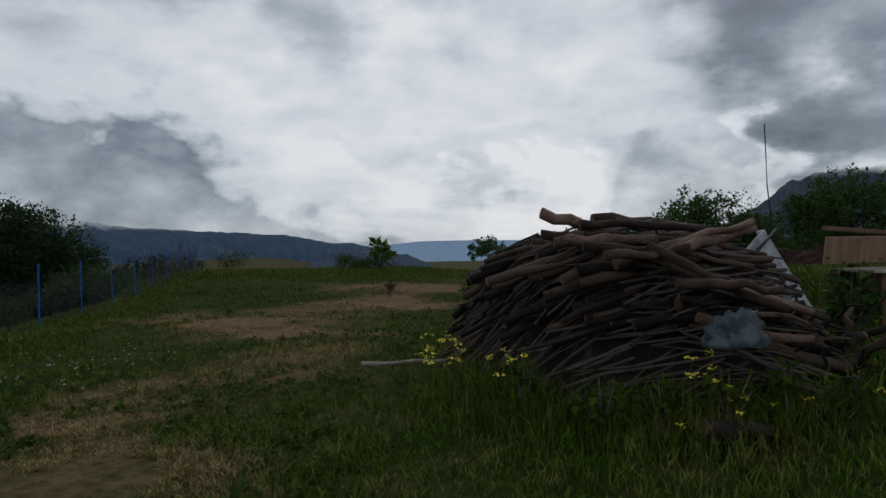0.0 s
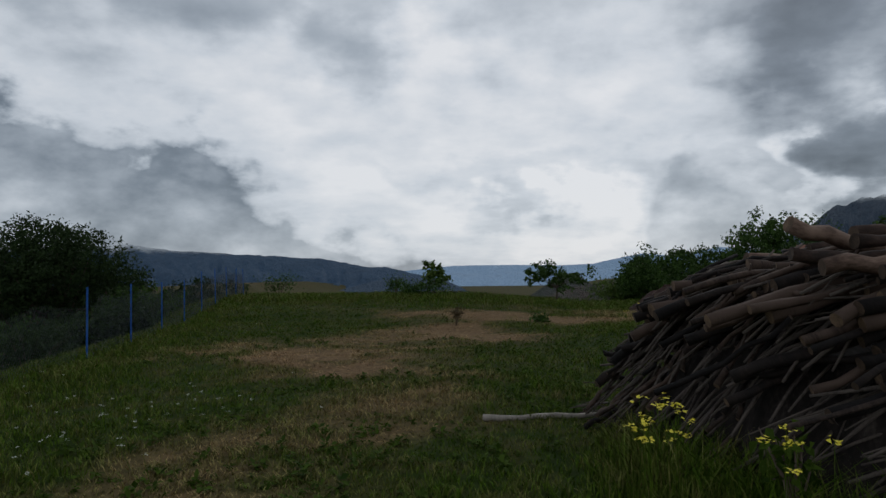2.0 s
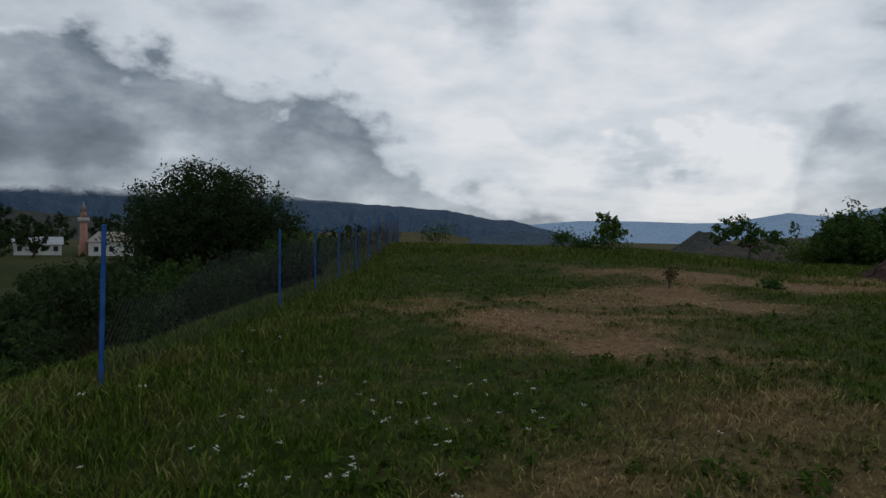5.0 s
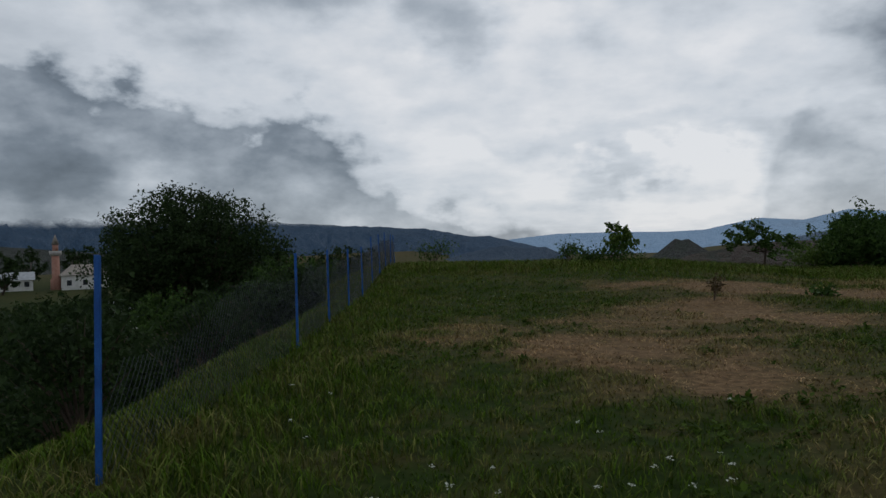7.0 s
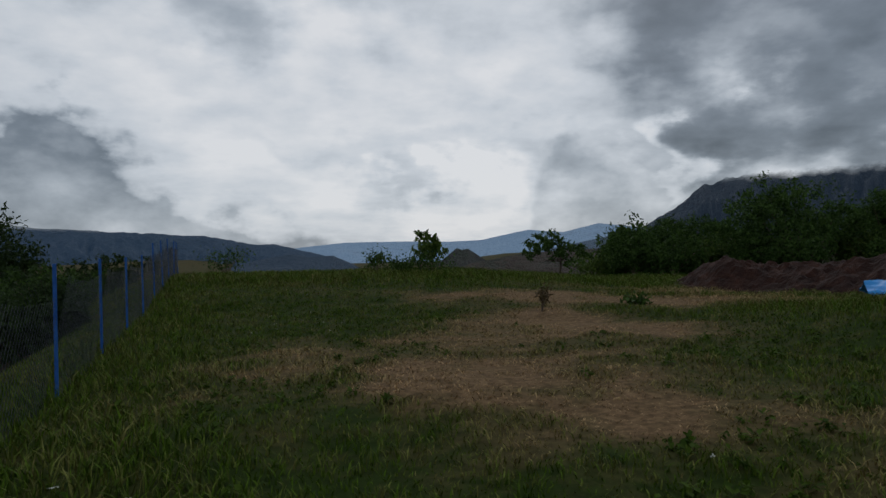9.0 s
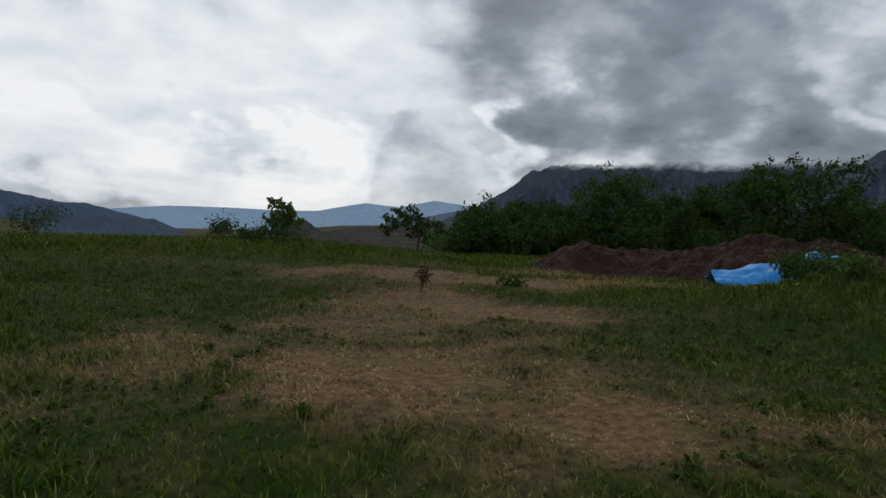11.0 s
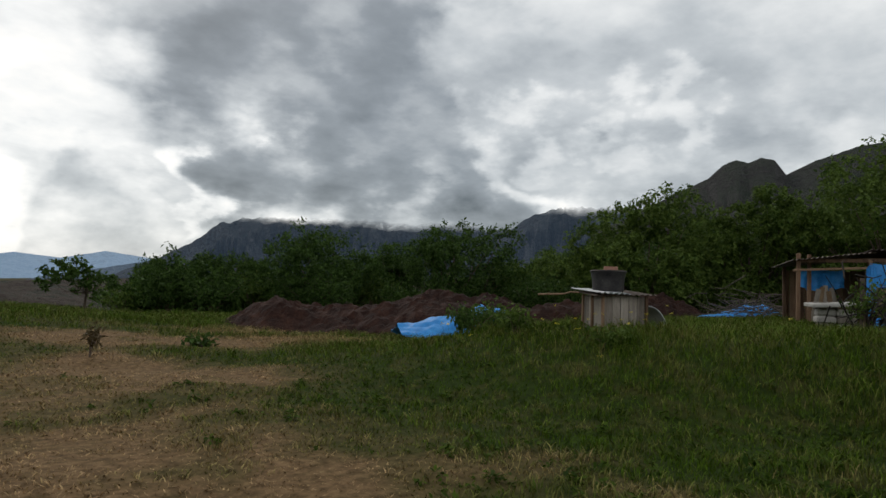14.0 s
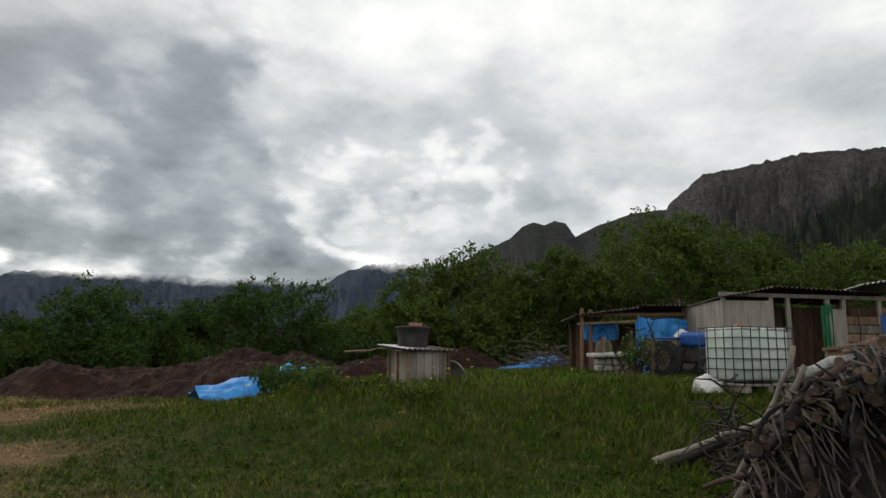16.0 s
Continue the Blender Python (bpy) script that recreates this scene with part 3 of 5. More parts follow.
def make_shrub(name, at, height, spread, label, leaf=LEAF, leaves=900, length=0.1, seed=1, category="shrub", stems=9, group=""):
    """A bush of bent stems with leaves along them."""
    rng = np.random.RandomState(seed)
    root = thing(name, pose(at[0], at[1], gz(*at) - 0.03), label, category, group)
    bm = bmesh.new()
    C, N = [], []
    for _ in range(stems):
        a, r = rng.rand() * 6.28, spread * 0.5 * math.sqrt(rng.rand())
        e = np.array([math.cos(a) * r, math.sin(a) * r, height * (0.6 + 0.4 * rng.rand())])
        m = e * [0.35, 0.35, 0.55]
        tube(bm, [(0, 0, 0), m, e], [0.012 + 0.01 * height, 0.008 + 0.005 * height, 0.004], 4, False)
        k = leaves // stems
        u = 0.25 + 0.75 * rng.rand(k)[:, None]
        C.append(m * (1 - u) + e * u + rng.normal(size=(k, 3)) * spread * 0.1)
        N.append(np.tile([0, 0, 1.0], (k, 1)))
    tagged(part("stem", bm, BARK, root), kind="stuff")
    V, F = leaf_cards(np.concatenate(C), np.concatenate(N), length, length * 0.33, rng)
    arrays("foliage", V, F, leaf, root)
    return root


def polar(az, dist, eye=(-6.4, 8.6)):
    a = radians(az)
    return (eye[0] - math.sin(a) * dist, eye[1] + math.cos(a) * dist)



make_tree("walnut_tree", (-29.0, 43.0), 8.7, 11.4, "large round walnut tree standing below the fence", "tree", LEAF_DARK, 44000, 0.23, 3, 0.4, 0.06, 90, 0.95)
# orchard and bushes below the fence
for k, (x, y, h, w) in enumerate([(-17.5, 19.5, 2.6, 4.2), (-21, 24, 3.2, 5), (-24.5, 22, 3.4, 5), (-22, 31, 3.4, 5.5), (-17, 27, 2.8, 4.0), (-28, 31, 3.2, 5.5), (-19, 36, 4.0, 5.0),
                                  (-34, 36, 3.5, 5.5), (-40, 47, 4.0, 6), (-24, 54, 5, 7), (-20, 46, 4.6, 5.5), (-46, 60, 4.5, 7), (-33, 62, 4.5, 8), (-14.2, 24.5, 1.7, 2.6)]):
    make_tree("orchard_tree", (x, y), h * (0.62 if x < -20.5 and y < 50 else 0.85), w, "low leafy orchard tree on the slope below the fence", "tree", LEAF_DARK if k % 3 else LEAF, 4200, 0.22, 100 + k, 0.1, 0.08, 20, 0.95, "orchard trees below the fence")
for k in range(10):
    y = 14.0 + 1.7 * k
    x = fence_x(y) - 3.4 - 1.4 * (k % 3)
    make_shrub("slope_bush", (x, y), 1.5 + 0.7 * random.random(), 2.6, "dark leafy bush crowding the slope behind the fence", LEAF_DARK, 1300, 0.13, 500 + k, "bush", 16, "bushes behind the fence")
for k, (az, d, h, w) in enumerate([(46, 150, 9, 7), (48, 160, 12, 5), (41, 175, 10, 8), (38.5, 180, 9, 9), (36, 170, 8, 10), (44.5, 190, 10, 8), (49, 120, 7, 9), (33, 140, 7, 10), (30, 150, 7, 10), (27, 130, 6, 9), (51, 90, 5, 8)]):
    make_tree("village_tree", polar(az, d, (-4.5, 5)), h, w, "dark green tree by the village houses", "tree", LEAF_DARK, 1800, 0.6, 140 + k, 0.2, 0.1, 16, 0.95, "trees of the village")
# walnuts and thicket behind the manure heaps: azimuth, distance, half width and top in degrees
WOODS = [(-24, 40, 2.6, 1.5, 0), (-27.5, 38, 5.2, 2.3, 0), (-31.5, 42, 4.5, 2.2, 0), (-36.6, 37, 6.2, 4.6, 0), (-42.5, 42, 4, 3.4, 0), (-48.9, 36, 5.6, 6.4, 0), (-55.5, 40, 4.2, 3.6, 1),
         (-59, 44, 4, 4.2, 0), (-64.4, 31, 6.2, 8.4, 1), (-72.3, 33, 5.2, 9.0, 1), (-77, 38, 5, 9.6, 1), (-82.0, 31, 6.6, 11.6, 1), (-89.5, 34, 6.0, 9.0, 1), (-96, 36, 6, 8.5, 1), (-103, 38, 7, 9, 0), (-68, 42, 6, 6.5, 0)]
for k, (az, d, hw, top, fresh) in enumerate(WOODS):
    p = polar(az, d)
    h = 1.5 + d * math.tan(radians(top)) - gz(*p)
    make_tree("thicket_tree", p, h * 1.04, 2 * d * math.tan(radians(hw)) * 0.88, "leafy fresh green walnut tree" if fresh else "dense dark green walnut tree behind the heaps", "tree",
              LEAF_BRIGHT if fresh else LEAF, 19000 if d < 36 else 13000, 0.2, 200 + k, 0.16, 0.03, 34, 1.0, "trees behind the heaps")
for k in range(24):
    az = -21.5 - k * 3.3
    p = polar(az, 31 + 7 * random.random() if az < -27 else 36 + 3 * random.random())
    make_shrub("thicket_bush", p, 1.3 + 0.8 * random.random(), 3.4, "low tangled green bush at the meadow edge", LEAF if k % 3 else LEAF_BRIGHT, 1500, 0.17, 300 + k, "bush", 14, "bushes at the meadow edge")
# two small trees and plants on the crest
make_tree("sapling", (-3.55, 34.2), 2.0, 1.7, "small bright green sapling on the grassy crest", "tree", LEAF_BRIGHT, 900, 0.17, 31, 0.035, 0.25, 12)
make_tree("sapling", (3.0, 36.3), 2.2, 3.2, "spreading open young tree with sparse leaves", "tree", LEAF, 1300, 0.19, 32, 0.05, 0.35, 13, 0.7)
for k, (x, y, h, w) in enumerate([(-5.4, 35.5, 0.9, 1.6), (-3.2, 33.4, 0.7, 2.2), (-12.0, 37, 1.1, 2.6), (-4.4, 33.8, 0.6, 1.4)]):
    make_shrub("crest_bush", (x, y), h, w, "low dark bush in the grass of the crest", LEAF, 500, 0.12, 60 + k, "bush", 9, "bushes on the crest")
make_shrub("dry_weed", (-1.8, 21.74), 0.6, 0.45, "tall dry brown weed standing alone", leaf_material("dry_leaf", (0.06, 0.04, 0.02), (0.13, 0.1, 0.05)), 90, 0.11, 71, "weed", 5)
make_shrub("dock_weed", (0.8, 22.6), 0.16, 0.7, "low green weed tuft in the straw", LEAF, 160, 0.14, 72, "weed")
for k, (x, y, h, w, lf) in enumerate([(8.7, 20.8, 1.0, 1.1, LEAF_BRIGHT), (7.6, 19.3, 0.8, 1.6, LEAF), (6.2, 18.4, 0.7, 1.0, LEAF_BRIGHT), (4.9, 18.0, 0.6, 1.1, LEAF), (3.9, 16.2, 0.45, 0.8, LEAF_BRIGHT), (3.6, 14.0, 0.25, 0.8, LEAF_BRIGHT),
                                      (9.9, 11.4, 1.1, 1.3, LEAF_BRIGHT), (5.4, 18.9, 0.8, 0.7, LEAF_BRIGHT)]):
    make_shrub("weed_clump", (x, y), h, w, "leafy green weed clump in the grass", lf, 420, 0.1, 80 + k, "weed", 11, "weeds on the knoll")

# ---- the fence ----
POSTS = [8.96] + [14.76 + 2.9 * k for k in range(9)]


def make_fence():
    run = thing("chain_link_fence", pose(0, 0, 0), "sagging chain-link fence on blue steel posts", "fence")
    for k, y in enumerate(POSTS):
        x = fence_x(y)
        z = gz(x, y)
        bm = bmesh.new()
        box(bm, (0.042, 0.008, 1.72), (0, 0, 0.6), bevel=0.002)
        box(bm, (0.008, 0.034, 1.715), (0, 0.018, 0.6), bevel=0.002)
        p = part("fence_post", bm, BLUEPAINT, run)
        p.location = (x, y, z)
        p.rotation_euler = (radians(random.uniform(-2, 2)) if k else 0, radians(1.2 if k == 0 else random.uniform(-3, 3)), 0)
        if k > 4:
            p.location.z += 0.1
    # woven wires: zigzag pairs between the posts
    bm = bmesh.new()
    for a, b in zip(POSTS, POSTS[1:]):
        wide = b - a > 4
        n = int((b - a) / 0.085)
        for i in range(n):
            for lean in (1, -1):
                u0 = (i + 0.5) / n
                pts = []
                for j in range(9):
                    f = j / 8
                    top = 1.3 - (0.55 * (1 - u0) ** 0.8 + 0.12 * math.sin(9 * u0) if wide else 0.1 * math.sin(math.pi * u0))
                    u = u0 + lean * (f - 0.5) * top / (b - a)
                    if not 0.0 <= u <= 1.0:
                        continue
                    y = a + u * (b - a)
                    x = fence_x(y) - (0.12 * math.sin(math.pi * u) * f if wide else 0)
                    pts.append((x + 0.006 * lean, y, gz(x, y) + f * top))
                if len(pts) > 1:
                    tube(bm, pts, 0.0022, 3, False)
    part("wire_mesh", bm, WIRE, run, "thin grey woven wire mesh")


make_fence()

# ---- the woodpile ----


def log_mesh(length, r, bend, rng, sides=9, skin=LOG):
    bm = bmesh.new()
    n = 6
    pts, rad = [], []
    ph = rng.rand() * 6.28
    for i in range(n + 1):
        f = i / n - 0.5
        pts.append((f * length, bend * math.cos(f * 3 + ph) + 0.012 * rng.normal(), bend * math.sin(f * 4 + ph) * 0.6 + 0.012 * rng.normal()))
        rad.append(r * (1.0 - 0.3 * (i / n)) * (0.84 + 0.3 * rng.rand()))
    tube(bm, pts, rad, sides, True, 1)
    for _ in range(rng.randint(0, 3)):      # sawn-off knots
        i = rng.randint(1, n)
        a = rng.rand() * 6.28
        p = Vector(pts[i])
        d = Vector((0.5, math.cos(a), math.sin(a))).normalized()
        tube(bm, [p, p + d * (r + 0.05)], [r * 0.45, r * 0.35], 6, True, 1)
    me = bpy.data.meshes.new("log")
    bm.to_mesh(me)
    bm.free()
    me.materials.append(skin)
    me.materials.append(CUT)
    return me


# outline of the woodpile on the ground
PILE = [(0.0, 9.0), (0.25, 7.5), (0.7, 6.3), (1.3, 5.55), (2.6, 5.35), (3.4, 5.6), (3.75, 6.6), (3.5, 8.2), (1.9, 8.75), (1.0, 8.75)]


def pile_depth(x, y):
    """Distance inward from the pile's outline, below zero outside it."""
    best, inside = 1e9, False
    for (ax, ay), (bx, by) in zip(PILE, PILE[1:] + PILE[:1]):
        dx, dy = bx - ax, by - ay
        u = min(1, max(0, ((x - ax) * dx + (y - ay) * dy) / (dx * dx + dy * dy)))
        best = min(best, math.hypot(x - ax - u * dx, y - ay - u * dy))
        if (ay > y) != (by > y) and x < ax + (y - ay) * dx / dy:
            inside = not inside
    return best if inside else -best


def pile_top(x, y):
    """Height of the heap's surface over the ground plane."""
    d = pile_depth(x, y)
    if d <= 0:
        return 0.0
    f = 1 - (1 - min(1.0, d / 0.62)) ** 2.2
    crown = 1.6 - 0.95 * float(smooth(x, 2.2, 3.6)) - 0.55 * float(smooth(y, 7.2, 8.6))
    return crown * f


def make_woodpile():
    rng = np.random.RandomState(8)
    pile = thing("woodpile", pose(2.0, 7.0, 0), "large heap of dark weathered logs and branches in the grass", "woodpile")
    home = pose(-2.0, -7.0, 0)
    thick = [log_mesh(2.0, 0.028 + 0.036 * rng.rand() ** 1.5, 0.02 + 0.05 * rng.rand(), rng) for _ in range(16)]
    thin = [log_mesh(1.8, 0.016 + 0.018 * rng.rand(), 0.04 + 0.07 * rng.rand(), rng, 6) for _ in range(14)]

    bare = [log_mesh(2.0, 0.038 + 0.022 * rng.rand(), 0.02 + 0.03 * rng.rand(), rng, 10, BARE_LIT) for _ in range(8)]

    def lay(meshes, a, b, name="log"):
        a, b = Vector(a), Vector(b)
        me = meshes[rng.randint(len(meshes))]
        full = 1.8 if meshes is thin else 2.0
        turn = (b - a).to_track_quat("X", "Z").to_matrix().to_4x4()
        ob = new(name, me)
        ob.parent = pile
        ob.matrix_basis = home @ Matrix.Translation((a + b) / 2) @ turn @ pose(0, 0, 0, rng.rand() * 360) @ Matrix.Diagonal(((b - a).length / full, 1, 1, 1))
        return ob

    def spot(low, high):
        while True:
            x, y = rng.uniform(0, 3.8), rng.uniform(5.0, 9.0)
            if low < pile_depth(x, y) < high:
                return x, y

    def ends(x, y, half, sink, yaw, follow):
        """The two ends of a stick laid on the heap through a point of its surface."""
        half = half * (0.5 + 0.5 * float(smooth(x, 0.5, 1.3)))
        c, n = math.cos(yaw) * half, math.sin(yaw) * half
        z = pile_top(x, y) - sink
        rise = follow * 0.5 * (pile_top(x + c, y + n) - pile_top(x - c, y - n))
        rise = min(0.85 * half, max(-0.85 * half, rise))
        return (x - c, y - n, max(0.04, z - rise)), (x + c, y + n, max(0.04, z + rise))

    for _ in range(130):            # heavy logs, most of them high on the heap
        x, y = spot(0.2, 1.7)
        lay(thick, *ends(x, y, 0.35 + 0.5 * rng.rand(), 0.02 + 0.12 * rng.rand(), radians(rng.normal() * 9), 0.3))
    for _ in range(150):            # long thin branches, their tips out over the edge
        x, y = spot(0.04, 0.8)
        lay(thin, *ends(x, y, 0.3 + 0.5 * rng.rand(), -0.02 + 0.1 * rng.rand(), radians(rng.normal() * 12 + (14 if x < 0.9 else 0)), 0.42 if x < 0.9 else 0.25), "branch")
    for _ in range(34):             # jumbled short pieces at the far end
        x, y = spot(0.03, 0.9)
        while y < 7.8:
            x, y = spot(0.03, 0.9)
        lay(thick if rng.rand() < 0.6 else thin, *ends(x, y, 0.22 + 0.3 * rng.rand(), -0.04 + 0.1 * rng.rand(), radians(rng.normal() * 55), 0.8), "log")
    # the crown: thick brown logs thrown across each other, coloured as lit from above
    for a, b in [((0.93, 6.16, 1.87), (1.75, 6.3, 1.66)), ((0.92, 6.1, 1.69), (1.7, 6.05, 1.63)), ((1.25, 5.95, 1.73), (2.3, 6.0, 1.70)), ((1.45, 6.3, 1.78), (2.6, 6.5, 1.70)), ((1.5, 5.6, 1.37), (2.85, 6.1, 1.74)),
                 ((1.95, 5.7, 1.5), (2.95, 6.15, 1.68)), ((1.72, 5.55, 1.5), (2.75, 5.2, 1.0)), ((1.8, 5.62, 1.46), (3.0, 5.35, 0.92)), ((1.2, 5.6, 1.5), (2.1, 5.55, 1.52)), ((1.35, 5.45, 1.42), (1.95, 5.5, 1.5)),
                 ((1.0, 5.85, 1.55), (1.9, 5.8, 1.6)), ((1.5, 7.0, 1.75), (2.9, 7.3, 1.66)), ((1.2, 7.5, 1.66), (2.6, 7.7, 1.6)), ((1.9, 5.3, 1.22), (2.7, 5.25, 1.15)), ((2.0, 5.2, 0.95), (2.9, 5.15, 0.75))]:
        lay(bare, a, b)
    lay(thin, (2.35, 5.08, 0.92), (2.8, 5.05, 0.88), "branch")
    lay(thin, (0.2, 6.75, 0.72), (0.9, 6.05, 1.2), "branch")
    for _ in range(10):             # short stumps at the low end
        x, y = 3.2 + 0.45 * rng.rand(), 5.6 + 0.7 * rng.rand()
        z = 0.25 + 0.55 * rng.rand()
        lay(thick, (x, y, z), (x + 0.3 * rng.normal(), y + 0.25 * rng.normal(), z + 0.18), "stump")
    # the mass of thin sticks between the logs
    bm = bmesh.new()
    for k in range(900):
        x, y = spot(0.02, 0.75)
        a, e = ends(x, y, 0.2 + 0.4 * rng.rand(), -0.03 + 0.16 * rng.rand(), radians(rng.normal() * 16 + (16 if x < 0.9 else 0)), 0.5 if x < 0.9 else 0.3)
        a, e = Vector(a), Vector(e)
        r = 0.006 + 0.013 * rng.rand()
        tube(bm, [a, a.lerp(e, 0.5) + Vector((0, 0.03 * rng.normal(), 0.03 * rng.normal())), e], [r * 0.6, r, r * 1.1], 5, True)
    bmesh.ops.translate(bm, vec=(-2, -7, 0), verts=bm.verts)
    tagged(part("stick", bm, TWIG, pile), kind="stuff")
    # dark sheet added under the sticks, in place of the shade between them
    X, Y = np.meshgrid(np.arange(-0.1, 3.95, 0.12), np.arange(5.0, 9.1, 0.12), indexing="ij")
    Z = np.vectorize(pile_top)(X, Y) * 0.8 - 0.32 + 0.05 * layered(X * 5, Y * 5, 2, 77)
    i = np.arange(X.size).reshape(X.shape)
    F = np.stack([i[:-1, :-1], i[1:, :-1], i[1:, 1:], i[:-1, 1:]], -1).reshape(-1, 4)
    tagged(arrays("rotten_core", np.stack([X - 2, Y - 7, Z], -1).reshape(-1, 3), F, TWIG, pile), "dark added sheet that fills the shaded gaps in the heap")
    return pile


make_woodpile()


def lone_log(name, a, b, r, material, label, seed):
    rng = np.random.RandomState(seed)
    a, b = Vector(a), Vector(b)
    bm = bmesh.new()
    n = 8
    tube(bm, [a.lerp(b, i / n) + Vector((0, 0.015 * rng.normal(), 0.012 * rng.normal())) for i in range(n + 1)], [r * (1 - 0.35 * i / n) * (0.9 + 0.2 * rng.rand()) for i in range(n + 1)], 9, True, 1)
    return tagged(part(name, bm, [material, CUT]), label, "log")


lone_log("fallen_pole", (-1.1, 8.62, gz(-1, 8.6) + 0.04), (0.45, 8.72, 0.09), 0.035, GREYWOOD, "pale straight pole lying in the grass by the woodpile", 1)
lone_log("split_log", (2.7, 9.95, gz(2.7, 9.95) + 0.05), (4.35, 8.65, gz(4.35, 8.65) + 0.3), 0.05, GREYWOOD, "grey split log lying in the grass", 2)
lone_log("split_log", (2.7, 9.75, gz(2.7, 9.75) + 0.05), (4.3, 8.5, gz(4.3, 8.5) + 0.3), 0.055, LOG, "dark split log lying beside a grey one", 3)
lone_log("leaning_stake", (0.9, 8.9, 0.05), (1.25, 8.2, 1.4), 0.045, GREYWOOD, "pale peeled stake leaning on the woodpile", 4)
lone_log("leaning_stake", (1.6, 8.9, 0.1), (1.75, 8.25, 1.6), 0.04, GREYWOOD, "weathered stake leaning on the woodpile", 5)
lone_log("dark_log", (1.95, 4.95, gz(1.9, 4.95) + 0.16), (2.45, 4.92, gz(2.45, 4.92) + 0.12), 0.08, LOG, "short dark log propped in tall grass by the woodpile", 6)


lone_log("painted_post", (2.2, 8.2, 1.3), (2.6, 7.55, 1.52), 0.085, surface("flaking_white_paint", [(0.05, 0.045, 0.04), (0.3, 0.3, 0.28), (0.6, 0.6, 0.58)], 7.0, 30.0, 0.7, 0, 0.4), "thick post with flaking white paint thrown on the woodpile", 12)


def make_panel():
    p = thing("metal_panel", pose(3.2, 6.2, 1.16, 0, 0, 0) @ pose(0, 0, 0, 72, 56, 12), "white weathered enamel panel leaning on the woodpile", "panel")
    bm = bmesh.new()
    box(bm, (0.99, 0.36, 0.03), bevel=0.01)
    box(bm, (0.99, 0.03, 0.09), (0, 0.17, -0.03), bevel=0.008)
    box(bm, (0.99, 0.03, 0.09), (0, -0.17, -0.03), bevel=0.008)
    part("sheet", bm, surface("chipped_enamel", [(0.05, 0.045, 0.04), (0.36, 0.36, 0.4), (0.62, 0.62, 0.6)], 5.0, 22.0, 0.5, 0, 0.2, (1, 1, 1), 0.0), p)
    bm = bmesh.new()
    tube(bm, [(-0.43, -0.22, 0.06), (-0.43, 0.26, 0.06)], 0.015, 6)
    part("bracket", bm, DARKMETAL, p)


make_panel()


def lumpy(name, at, size, material, label, category, seed=1, parent=None, rz=0.0, rough=0.22, subdiv=4):
    """A crumpled rounded mass resting on the ground."""
    bm = bmesh.new()
    bmesh.ops.create_icosphere(bm, subdivisions=subdiv, radius=1.0)
    for v in bm.verts:
        n = noise.noise(v.co * 1.7 + Vector((seed * 7.1, 0, 0))) + 0.5 * noise.noise(v.co * 4.5 + Vector((0, seed * 3.3, 0)))
        v.co *= 1 + rough * n
        v.co.z = max(v.co.z, -0.15)
        v.co = Vector((v.co.x * size[0], v.co.y * size[1], (v.co.z + 0.15) * size[2]))
    for f in bm.faces:
        f.smooth = True
    ob = part(name, bm, material, parent, label)
    ob.matrix_basis = pose(*at, 0, 0, rz)
    return tagged(ob, label, category)


lumpy("plastic_bag", (2.28, 5.1, 0.72), (0.22, 0.07, 0.24), BLACKTARP, "crumpled blue-grey plastic sheet caught on the woodpile", "bag", 2, None, 0, 0.6)


def make_cart():
    c = thing("wooden_bench", pose(5.05, 7.1, gz(5.05, 7.1) - 0.03, 0, 0, 22), "old weathered plank bench standing in tall grass", "bench")
    for name, size, at, rot in [("back_board", (1.7, 0.04, 0.3), (0, 0.32, 1.02), (8, 0, 0)), ("front_board", (1.0, 0.04, 0.24), (0.45, -0.3, 0.8), (0, 0, 0)), ("lower_board", (1.5, 0.04, 0.4), (0.05, 0.33, 0.62), (0, 0, 0)), ("rail", (1.6, 0.07, 0.05), (0, 0.36, 1.22), (0, 3, 0))]:
        bm = bmesh.new()
        box(bm, size, (0, 0, 0), bevel=0.006)
        o = part(name, bm, BROWNWOOD, c)
        o.matrix_basis = pose(*at, *rot)
    for k in range(4):
        bm = bmesh.new()
        box(bm, (1.65, 0.13, 0.03), bevel=0.004)
        part("slat", bm, GREYWOOD, c).matrix_basis = pose(0.02 * k, -0.24 + 0.15 * k, 0.8 + 0.004 * k, random.uniform(-2, 2), 0, random.uniform(-2, 2))
    for x in (-0.7, 0.7):
        for y in (-0.24, 0.28):
            bm = bmesh.new()
            box(bm, (0.07, 0.07, 0.85), bevel=0.005)
            part("leg", bm, BROWNWOOD, c).matrix_basis = pose(x, y, 0.38)


make_cart()

# ---- heaps and tarpaulin ----


